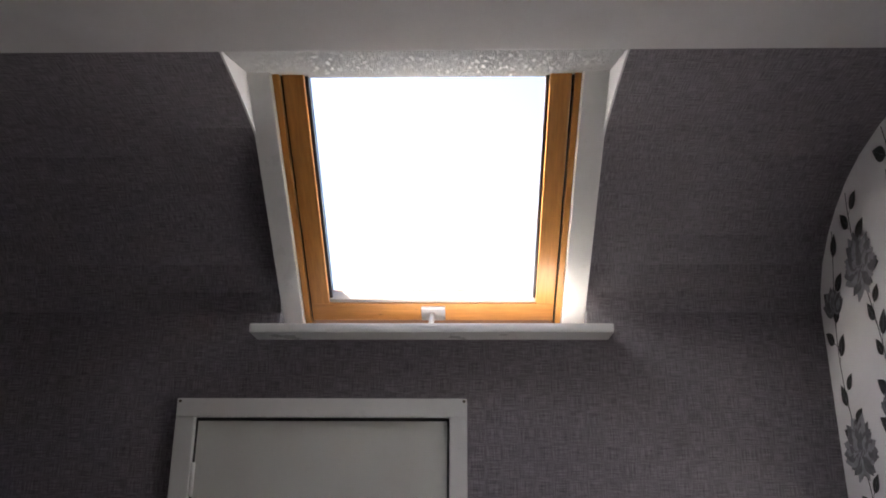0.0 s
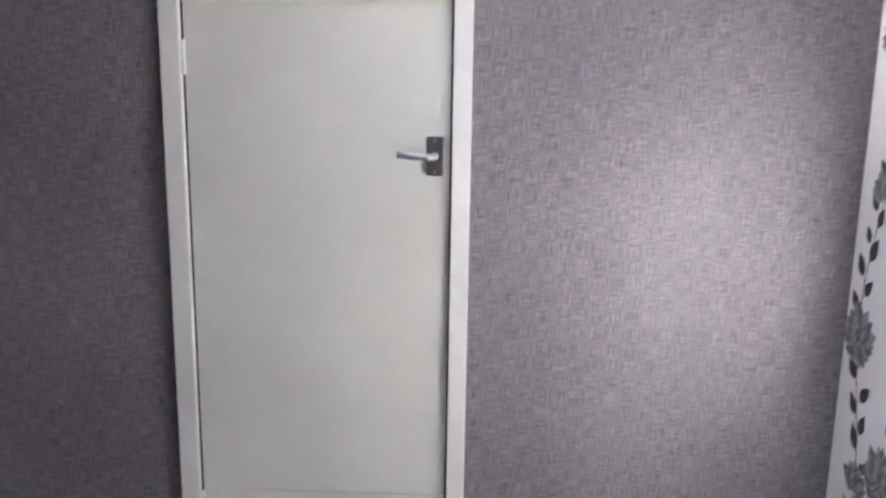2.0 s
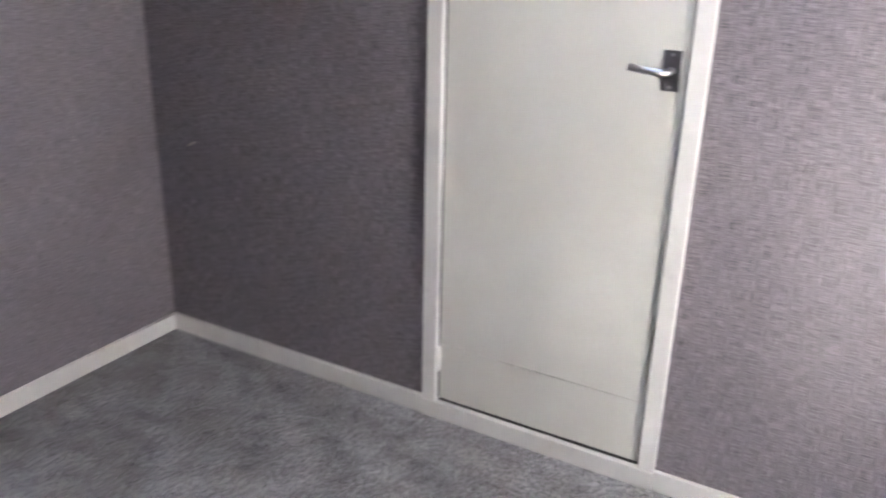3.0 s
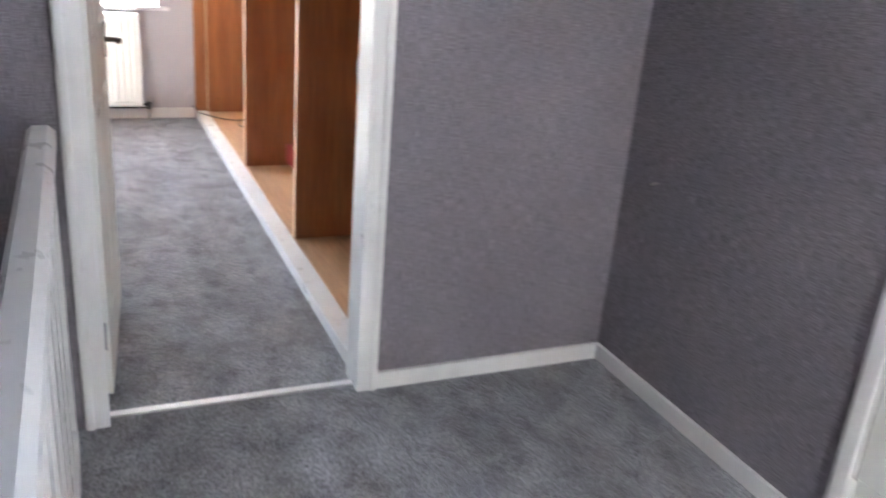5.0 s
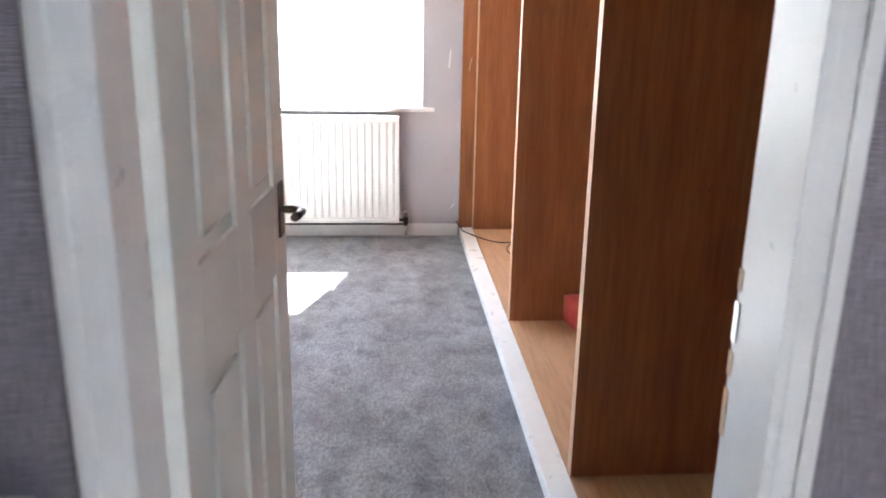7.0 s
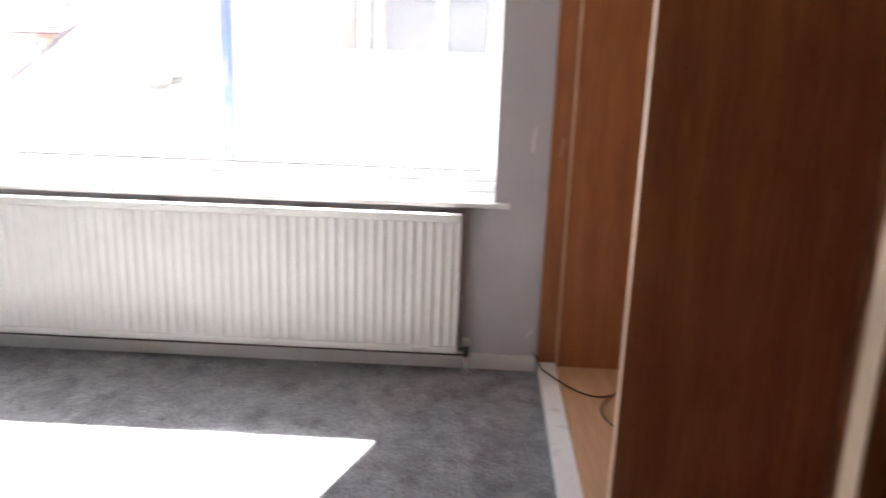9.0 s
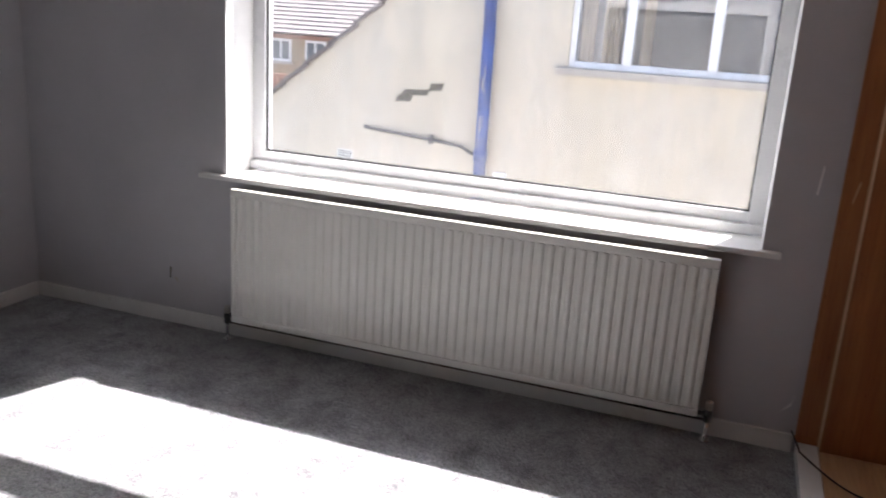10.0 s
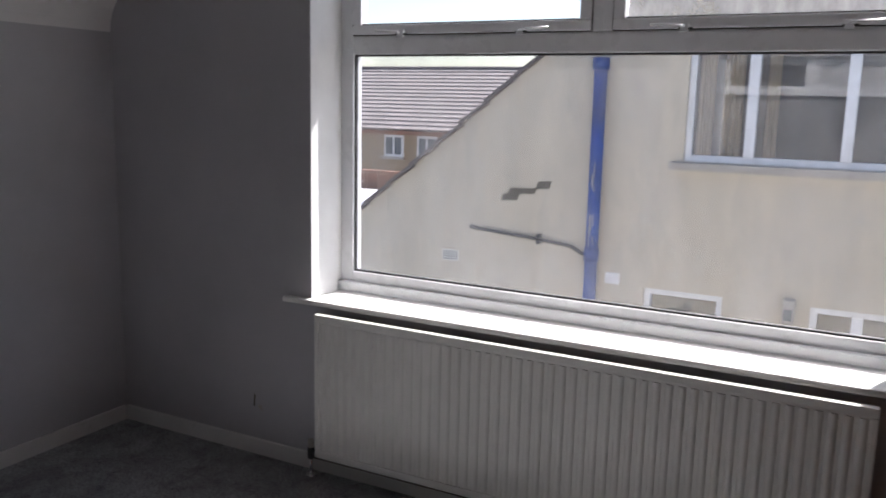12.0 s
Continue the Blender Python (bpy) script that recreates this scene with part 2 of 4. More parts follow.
def prism_into(bm, outline, axis, a0, a1):
    """An outline in two axes, drawn out along the third from a0 to a1."""
    def place(p, a):
        return {"x": (a, p[0], p[1]), "y": (p[0], a, p[1]), "z": (p[0], p[1], a)}[axis]
    lo = [bm.verts.new(place(p, a0)) for p in outline]
    hi = [bm.verts.new(place(p, a1)) for p in outline]
    bm.faces.new(lo)
    bm.faces.new(hi[::-1])
    for i in range(len(outline)):
        j = (i + 1) % len(outline)
        bm.faces.new((lo[i], hi[i], hi[j], lo[j]))


def prism(outline, axis, a0, a1):
    bm = bmesh.new()
    prism_into(bm, outline, axis, a0, a1)
    return bm


def finish(name, bm, material):
    bmesh.ops.recalc_face_normals(bm, faces=bm.faces)
    me = bpy.data.meshes.new(name)
    bm.to_mesh(me)
    bm.free()
    me.materials.append(material)
    return new(name, me)


def part(name, bm, material, parent, label=""):
    ob = finish(name, bm, material)
    ob.parent = parent
    return tagged(ob, label)


def thing(name, label, category, group="", at=(0, 0, 0)):
    e = new(name)
    e.location = at
    return tagged(e, label, category, group)


def structure(name, bm, material, label, category):
    return tagged(finish(name, bm, material), label, category, kind="structure")


# ---- plan ----
PROFILE = [(0.0, 1.69), (0.0, 1.75), (-0.012, 1.8), (-0.045, 1.865), (-0.1, 1.925), (-0.165, 1.975), (-0.235, 2.015), (-0.315, 2.045), (-0.42, 2.068), (-0.55, 2.082), (-0.7, 2.09)]
FLORAL_Y = -2.7
WELL_X, WELL_Y = -1.85, -1.7          # edge of the stairwell
WEST = -2.75                          # landing's far wall, beyond the stairwell
HOLE = (-2.1, -1.308)               # roof window, along y
BED_N, BED_W, BED_E = 4.1, -4.7, -0.25
LAND_TOP, BED_TOP = 2.088, 2.45
DOOR_L, DOOR_R = -1.69, -0.918        # bedroom doorway
WIN_L, WIN_R, WIN_B, WIN_T = -3.515, -1.148, 0.79, 2.36


def profile_x(z):
    if z <= PROFILE[0][1]:
        return 0.0
    for (xa, za), (xb, zb) in zip(PROFILE, PROFILE[1:]):
        if za <= z <= zb:
            return xa + (xb - xa) * (z - za) / (zb - za)
    return PROFILE[-1][0]


# floors
bm = bmesh.new()
box_into(bm, WELL_X, 0.1, -2.85, 0.045, -0.2, 0)
box_into(bm, WEST - 0.1, WELL_X, -2.85, WELL_Y, -0.2, 0)
structure("floor_landing", bm, CARPET, "mottled grey cut-pile carpet on the landing", "floor")
structure("floor_bedroom", box(BED_W - 0.1, 0.0, 0.045, BED_N + 0.05, -0.2, 0), CARPET, "mottled grey cut-pile carpet in the bedroom", "floor")

# landing walls
bm = bmesh.new()
box_into(bm, 0, 0.1, -1.105, 0.0, 0, 1.69)
box_into(bm, 0, 0.1, -2.8, -1.757, 0, 1.69)
box_into(bm, 0, 0.1, -1.757, -1.105, 1.487, 1.69)
box_into(bm, 0, 0.1, -1.757, -1.105, 0, 0.05)
outer = [(x + 0.1, z) if z < 1.75 else (x + 0.06, z + 0.09) for x, z in PROFILE]
for y0, y1 in ((-2.8, HOLE[0]), (HOLE[1], 0.0)):
    prism_into(bm, PROFILE + outer[::-1], "y", y0, y1)
wall_east = structure("wall_east", bm, PAPER_BENT, "dark grey woven wallpaper curving into the sloping ceiling", "wall")
for f in wall_east.data.polygons:
    f.use_smooth = False

bm = bmesh.new()
box_into(bm, DOOR_R, 0.1, 0.0, 0.09, 0, 2.5)
box_into(bm, WEST - 0.1, DOOR_L, 0.0, 0.09, -2.6, 2.5)
box_into(bm, DOOR_L, DOOR_R, 0.0, 0.09, 2.0, 2.5)
structure("wall_door_side", bm, PAPER, "grey woven wallpaper wall with the bedroom doorway", "wall")
wall_floral = structure("wall_floral", box(WEST - 0.1, 0.0, FLORAL_Y - 0.1, FLORAL_Y, 0, 2.3), FLORAL_BASE, "white wallpaper printed with grey flowers and black leaves", "wall")
structure("wall_west", box(WEST - 0.1, WEST, -2.8, 0.0, -2.6, 2.3), PAPER, "grey woven wallpaper beside the stairwell", "wall")
bm = bmesh.new()
box_into(bm, WEST, WELL_X, WELL_Y - 0.1, WELL_Y, -2.6, -0.2)
box_into(bm, WELL_X, WELL_X + 0.1, WELL_Y, 0, -2.6, -0.2)
box_into(bm, WEST, WELL_X, WELL_Y, 0, -2.7, -2.6)
structure("stairwell_lining", bm, PAPER, "grey papered sides of the stairwell", "wall")
structure("ceiling_landing", box(WEST - 0.1, -0.7, -2.8, 0.0, LAND_TOP, LAND_TOP + 0.1, bevel=0.004), CEILING, "smooth painted flat landing ceiling", "ceiling")

# bedroom walls
bm = bmesh.new()
box_into(bm, BED_W - 0.1, WIN_L, BED_N, BED_N + 0.33, 0, 2.5)
box_into(bm, WIN_R, 0.0, BED_N, BED_N + 0.33, 0, 2.5)
box_into(bm, WIN_L, WIN_R, BED_N, BED_N + 0.33, 0, WIN_B - 0.03)
box_into(bm, WIN_L, WIN_R, BED_N, BED_N + 0.33, WIN_T, 2.5)
structure("wall_window_side", bm, GREY_WALL, "grey painted wall around the bedroom window", "wall")
structure("wall_bedroom_west", box(BED_W - 0.1, BED_W, 0.09, BED_N, 0, 1.947), GREY_WALL, "grey painted bedroom side wall", "wall")
structure("wall_bedroom_east", box(BED_E, BED_E + 0.1, 0.09, BED_N, 0, 2.5), GREY_WALL, "grey painted wall behind the wardrobes", "wall")
structure("wall_bedroom_south", box(BED_W - 0.1, DOOR_L - 0.06, 0.09, 0.1, 0, 2.5), GREY_WALL, "grey painted wall beside the bedroom door", "wall")
slope = [(BED_W + 0.003, 1.945), (BED_W + 0.008, 1.99), (BED_W + 0.03, 2.05), (BED_W + 0.34, 2.46), (BED_W + 0.2, 2.56), (BED_W - 0.1, 2.1), (BED_W - 0.1, 1.947), (BED_W - 0.002, 1.947)]
structure("sloping_ceiling", prism(slope, "y", 0.1, BED_N), SLOPE_WHITE, "white painted sloping ceiling over the side wall", "ceiling")
structure("ceiling_bedroom", box(BED_W + 0.2, 0.0, 0.09, BED_N, BED_TOP, BED_TOP + 0.1), SLOPE_WHITE, "white painted flat bedroom ceiling", "ceiling")


# ---- skirtings ----
def skirting(name, x0, x1, y0, y1, h=0.06):
    structure(name, box(x0, x1, y0, y1, 0, h, bevel=0.004), WHITE, "white gloss painted skirting board", "baseboard")


skirting("baseboard", -0.016, -0.0005, -1.068, -0.016)
skirting("baseboard", -0.016, -0.0005, FLORAL_Y, -1.79)
skirting("baseboard", -0.02, -0.0005, -1.79, -1.068, 0.056)
skirting("baseboard", DOOR_R + 0.053, -0.0005, -0.016, -0.0005)
skirting("baseboard", BED_W + 0.016, -0.925, BED_N - 0.016, BED_N - 0.0005, 0.075)
skirting("baseboard", BED_W + 0.0005, BED_W + 0.016, 0.1, BED_N - 0.016, 0.075)
skirting("baseboard", WEST, WELL_X, WELL_Y, WELL_Y + 0.02, 0.0601)


# ---- cupboard door in the papered wall ----
def lever_handle(parent, m, plate_mat, lever_mat, plate=(0.04, 0.092), reach=0.085):
    """Plate in the local x-z plane, facing -y; the lever points to -x."""
    w, h = plate
    p = part("backplate", box(-w / 2, w / 2, -0.006, 0, -h / 2, h / 2, bevel=0.002, m=m), plate_mat, parent, "satin metal backplate")
    bm = bmesh.new()
    path = [(0, 0, 0), (0, -0.03, 0), (-0.004, -0.042, 0), (-0.016, -0.05, 0), (-0.05, -0.05, 0.002), (-reach, -0.048, 0.006)]
    tube_into(bm, [m @ Vector(q) for q in path], 0.0085, 14)
    part("lever", bm, lever_mat, parent, "curved metal lever")
    for s in (-1, 1):
        part("screw", tube([m @ Vector((0, -0.0055, s * h * 0.4)), m @ Vector((0, -0.0075, s * h * 0.4))], 0.004, 10), lever_mat, p)


CY0, CY1, CTOP = -1.741, -1.122, 1.471
cupboard = tagged(new("door_1"), "white painted flush cupboard door, closed, with a low joined-on panel", "door", kind="structure")
part("leaf", box(-0.004, 0.03, CY0, CY1, 0.249, CTOP, bevel=0.002), DOOR_WHITE, cupboard)
part("bottom_panel", box(-0.0025, 0.03, CY0, CY1, 0.066, 0.247, bevel=0.002), DOOR_WHITE, cupboard)
m = Matrix.Translation((-0.004, CY0 + 0.034, 1.112)) @ Matrix.Rotation(radians(-90), 4, "Z")
lever_handle(cupboard, m, PLATE, ALLOY)
for z in (1.33, 0.2):
    hg = part("hinge", tube([(-0.008, CY1 + 0.002, z - 0.04), (-0.008, CY1 + 0.002, z + 0.04)], 0.006), WHITE, cupboard, "painted butt hinge")
frame_1 = tagged(new("door_frame_1"), "white painted architrave round the cupboard door", "door frame", kind="structure")
T = CTOP + 0.055
part("left_side", box(-0.018, 0.1, CY1 + 0.006, CY1 + 0.054, 0.056, T - 0.046, bevel=0.004), WHITE, frame_1)
part("right_side", box(-0.018, 0.1, CY0 - 0.05, CY0 - 0.006, 0.056, T - 0.046, bevel=0.004), WHITE, frame_1)
part("head", box(-0.018, 0.1, CY0 - 0.05, CY1 + 0.054, T - 0.046, T, bevel=0.004), WHITE, frame_1)
# black sheet behind the leaf, so the gaps read as deep shade
part("gap_backing", box(0.031, 0.045, CY0 - 0.006, CY1 + 0.006, 0.05, T - 0.046), BLACK_GAP, frame_1)

# black strips fill the gaps; their colour is the shade there
for y0, y1, z0, z1 in ((CY1 + 0.0005, CY1 + 0.0055, 0.066, T - 0.047), (CY0 - 0.0055, CY0 - 0.0005, 0.066, T - 0.047), (CY0, CY1, CTOP + 0.0005, T - 0.0465), (CY0, CY1, 0.0565, 0.0655)):
    part("gap_shade_strip", box(-0.003, 0.03, y0, y1, z0, z1), BLACK_GAP, frame_1, "black strip drawing the shade in the gap round the door leaf")
for y in (CY1 + 0.046, CY0 - 0.042):
    part("nail_hole", tube([(-0.0178, y, T - 0.008), (-0.0188, y, T - 0.008)], 0.004, 8), BARE_BRICK, frame_1, "filled nail hole")

# ---- roof window ----
TILT = Matrix.Translation((0.03, 0, 1.79)) @ Matrix(((-0.804, 0, -0.595, 0), (0, 1, 0, 0), (0.595, 0, -0.804, 0), (0, 0, 0, 1)))


def on_slope(u0, u1, y0, y1, n0, n1, bevel=0.003):
    """A box in the roof window's plane: u up the slope, n into the room."""
    return box(u0, u1, y0, y1, n0, n1, bevel=bevel, m=TILT)


GY0, GY1 = -1.972, -1.43
roof_window = tagged(new("window_1"), "pivoting pine roof window set in the sloping ceiling", "window", kind="structure")
for name, a, b in (("lining", GY1 + 0.069, HOLE[1]), ("lining", HOLE[0], GY0 - 0.069)):
    part(name, on_slope(-0.13, 0.8, a, b, -0.06, 0.035), WHITE, roof_window, "white painted lining board")
for a, b in ((GY1 + 0.053, GY1 + 0.068), (GY0 - 0.068, GY0 - 0.053)):
    part("frame_side", on_slope(-0.1, 0.8, a, b, -0.06, 0.018), SASH_PINE, roof_window)
for a, b in ((GY1 + 0.048, GY1 + 0.053), (GY0 - 0.053, GY0 - 0.048)):
    part("seal", on_slope(-0.07, 0.8, a, b, -0.06, 0.0, 0), BLACK_GAP, roof_window)
sash = part("sash", on_slope(-0.058, -0.002, GY0 - 0.048, GY1 + 0.048, -0.05, 0.012), SASH_PINE_X, roof_window, "orange varnished pine sash")
part("sash_side", on_slope(-0.002, 0.8, GY1, GY1 + 0.048, -0.05, 0.012), SASH_PINE, sash)
part("sash_side", on_slope(-0.002, 0.8, GY0 - 0.048, GY0, -0.05, 0.012), SASH_PINE, sash)
part("bead", on_slope(-0.002, 0.009, GY0, GY1, -0.03, 0.006, 0.002), STONE, sash, "weathered glazing bead")
part("bead", on_slope(0.009, 0.8, GY1 - 0.008, GY1, -0.03, 0.0, 0.002), PIPE_GREY, sash)
part("bead", on_slope(0.009, 0.8, GY0, GY0 + 0.008, -0.03, 0.0, 0.002), PIPE_GREY, sash)
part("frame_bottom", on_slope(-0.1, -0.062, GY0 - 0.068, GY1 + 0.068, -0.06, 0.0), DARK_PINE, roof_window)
pane = part("pane", on_slope(0, 0.8, GY0, GY1, -0.026, -0.022, 0), GLASS, roof_window)
pane.visible_shadow = False
catch = part("catch", on_slope(-0.05, -0.008, -1.735, -1.672, 0.012, 0.022), ALLOY, roof_window, "aluminium window catch")
part("catch_lever", tube([TILT @ Vector(p) for p in ((-0.03, -1.7, 0.022), (-0.034, -1.7, 0.04), (-0.05, -1.69, 0.05), (-0.06, -1.6, 0.05))], 0.0075), ALLOY, catch)
structure("window_sill_1", box(-0.085, 0.05, -2.153, -1.25, 1.678, 1.702, bevel=0.007), WHITE, "white painted board sill under the roof window", "window sill")
cheek = [p for p in PROFILE[2:]] + [(-0.7, 2.42), (0.12, 1.85)]
for a, b in ((HOLE[1] - 0.004, HOLE[1] + 0.001), (HOLE[0] - 0.001, HOLE[0] + 0.004)):
    structure("roof_window_reveal", prism(cheek, "y", a, b), REVEAL, "white painted side of the roof window recess", "trim")
structure("roof_window_head", prism([(-0.7, 2.0905), (-0.458, 2.172), (-0.458, 2.3), (-0.7, 2.3)], "y", HOLE[0] + 0.004, HOLE[1] - 0.004), TEXTURED, "grey textured plaster above the roof window", "trim")
bm = bmesh.new()
for a, b, y0, y1 in ((-0.35, 1.0, -2.9, GY0 - 0.06), (-0.35, 1.0, GY1 + 0.06, 0.2), (0.78, 1.0, GY0 - 0.06, GY1 + 0.06), (-0.35, -0.09, GY0 - 0.06, GY1 + 0.06)):
    box_into(bm, a, b, y0, y1, -0.13, -0.07, m=TILT)
structure("roof_east", bm, SLATE, "tiled roof outside the roof window", "roof")

# ---- bedroom doorway ----
frame_2 = tagged(new("door_frame_2"), "white gloss architrave and lining of the bedroom doorway", "door frame", kind="structure")
for s, x in ((1, DOOR_R), (-1, DOOR_L)):
    o = sorted((x, x + s * 0.056))
    part("architrave", box(o[0], o[1], -0.018, -0.0005, 0, 2.05, bevel=0.005), WHITE, frame_2)
    o = sorted((x + s * 0.03, x + s * 0.05))
    part("moulding", box(o[0], o[1], -0.024, -0.018, 0, 2.03, bevel=0.004), WHITE, frame_2)
    o = sorted((x - s * 0.012, x + s * 0.02))
    part("jamb", box(o[0], o[1], -0.017, 0.11, 0, 2.0, bevel=0.002), WHITE, frame_2)
part("head", box(DOOR_L - 0.056, DOOR_R + 0.056, -0.018, -0.0005, 2.05, 2.075, bevel=0.004), WHITE, frame_2)
part("strike_plate", box(DOOR_R - 0.0145, DOOR_R - 0.012, 0.098, 0.109, 1.0, 1.055), ALLOY, frame_2, "worn metal strike plate")
for z0, z1 in ((0.86, 0.93), (0.95, 0.985), (1.07, 1.1)):
    part("chip", box(DOOR_R - 0.0135, DOOR_R - 0.0118, 0.1, 0.1115, z0, z1, bevel=0.0006), EDGING, frame_2, "chipped paint showing bare wood")
structure("door_threshold_bar", box(DOOR_L + 0.012, DOOR_R - 0.012, 0.03, 0.058, 0.0, 0.008, bevel=0.003), BAR_METAL, "silver metal carpet bar in the doorway", "threshold")

door = tagged(new("door_2"), "white six-panel bedroom door standing open", "door", kind="structure")
DM = Matrix.Translation((-1.662, 0.15, 0.012)) @ Matrix.Rotation(radians(-4.6), 4, "Z")
LW, LH = 0.738, 1.965                 # leaf, along local y
part("leaf", box(-0.029, -0.009, 0.002, LW - 0.002, 0.002, LH - 0.002, m=DM), DOOR_WHITE, door)
for x0, x1 in ((-0.038, -0.029), (-0.009, 0.0)):
    for y0, y1 in ((0, 0.11), (0.33, 0.425), (LW - 0.11, LW)):
        part("stile", box(x0, x1, y0, y1, 0, LH, bevel=0.003, m=DM), DOOR_WHITE, door)
    for z0, z1 in ((0, 0.2), (0.86, 1.045), (1.6, 1.7), (1.86, LH)):
        for y0, y1 in ((0.11, 0.33), (0.425, LW - 0.11)):
            part("rail", box(x0, x1, y0, y1, z0, z1, bevel=0.003, m=DM), DOOR_WHITE, door)
    for z0, z1 in ((0.2, 0.86), (1.045, 1.6), (1.7, 1.86)):
        for y0, y1 in ((0.11, 0.33), (0.425, LW - 0.11)):
            part("panel", box(x0 + 0.001, x1 - 0.001, y0 + 0.032, y1 - 0.032, z0 + 0.032, z1 - 0.032, bevel=0.0068, m=DM), DOOR_WHITE, door)
for z in (0.2, 1.78):
    part("hinge", box(-0.034, -0.008, -0.004, -0.0005, z - 0.045, z + 0.045, m=DM), PLATE, door, "steel hinge leaf")
lever_handle(door, DM @ Matrix.Translation((0.0, LW - 0.062, 0.985)) @ Matrix.Rotation(radians(90), 4, "Z"), DARK_METAL, DARK_METAL, (0.04, 0.115), 0.09)

# ---- light switch ----
switch = thing("light_switch", "white square plastic light switch on the papered wall", "light switch")
part("plate", box(-0.677, -0.589, -0.0095, -0.0003, 1.327, 1.413, bevel=0.003), SWITCH, switch)
part("rocker", box(-0.643, -0.623, -0.0135, -0.009, 1.355, 1.385, bevel=0.0015), SWITCH, switch)
for x in (-0.663, -0.603):
    part("screw", tube([(x, -0.009, 1.37), (x, -0.0105, 1.37)], 0.004, 10), ALLOY, switch)

# ---- landing balustrade ----
balustrade = thing("balustrade", "white gloss painted landing rail with square uprights", "railing")
RX0, RX1, RZ = -1.818, -1.754, 0.912
prof = [(RX0 + 0.012, RZ), (RX1 - 0.016, RZ), (RX1, RZ - 0.014), (RX1, RZ - 0.05), (RX1 - 0.012, RZ - 0.062), (RX0 + 0.012, RZ - 0.062), (RX0, RZ - 0.05), (RX0, RZ - 0.012)]
part("handrail", prism(prof, "y", -1.68, -0.085), WHITE, balustrade, "chamfered white handrail")
part("wall_post", box(RX0 + 0.014, RX1 - 0.014, -0.09, -0.001, 0.0, 0.83, bevel=0.003), WHITE, balustrade)
part("bottom_rail", box(RX0 + 0.008, RX1 - 0.008, -1.68, -0.09, 0.0, 0.05, bevel=0.003), WHITE, balustrade)
for k in range(8):
    y = -0.22 - 0.195 * k
    part("upright", box(RX0 + 0.026, RX0 + 0.044, y - 0.09, y, 0.05, RZ - 0.058, bevel=0.003), WHITE, balustrade, "flat white painted upright board")

# ---- bedroom window ----
window = tagged(new("window_2"), "white plastic framed window with two hinged top lights", "window", kind="structure")
FY0, FY1 = BED_N + 0.225, BED_N + 0.295
GZ0, GZ1 = 0.889, 1.838


def bar(name, x0, x1, z0, z1, parent, y0=FY0, y1=FY1, mat=UPVC, bevel=0.006):
    return part(name, box(x0, x1, y0, y1, z0, z1, bevel=bevel), mat, parent)


bar("frame_side", WIN_L, WIN_L + 0.064, WIN_B + 0.02, WIN_T, window)
bar("frame_side", WIN_R - 0.064, WIN_R, WIN_B + 0.02, WIN_T, window)
bar("frame_bottom", WIN_L + 0.064, WIN_R - 0.064, WIN_B + 0.02, GZ0 - 0.008, window)
bar("frame_step", WIN_L + 0.002, WIN_R - 0.002, WIN_B + 0.005, WIN_B + 0.045, window, FY0 - 0.03, FY0 + 0.01)
bar("transom", WIN_L + 0.064, WIN_R - 0.064, GZ1 + 0.008, 1.925, window)
bar("frame_top", WIN_L + 0.064, WIN_R - 0.064, WIN_T - 0.05, WIN_T, window)
bar("mullion", -2.375, -2.297, 1.925, WIN_T - 0.05, window)
for x0, x1 in ((WIN_L + 0.058, WIN_L + 0.07), (WIN_R - 0.07, WIN_R - 0.058)):
    bar("gasket", x0, x1, GZ0 - 0.01, GZ1 + 0.01, window, FY0 + 0.012, FY0 + 0.03, BLACK_GAP, 0)
for z0, z1 in ((GZ0 - 0.012, GZ0), (GZ1, GZ1 + 0.012)):
    bar("gasket", WIN_L + 0.058, WIN_R - 0.058, z0, z1, window, FY0 + 0.012, FY0 + 0.03, BLACK_GAP, 0)
p = bar("pane", WIN_L + 0.06, WIN_R - 0.06, GZ0 - 0.01, GZ1 + 0.01, window, FY0 + 0.02, FY0 + 0.024, DUSTY_GLASS, 0)
p.visible_shadow = False
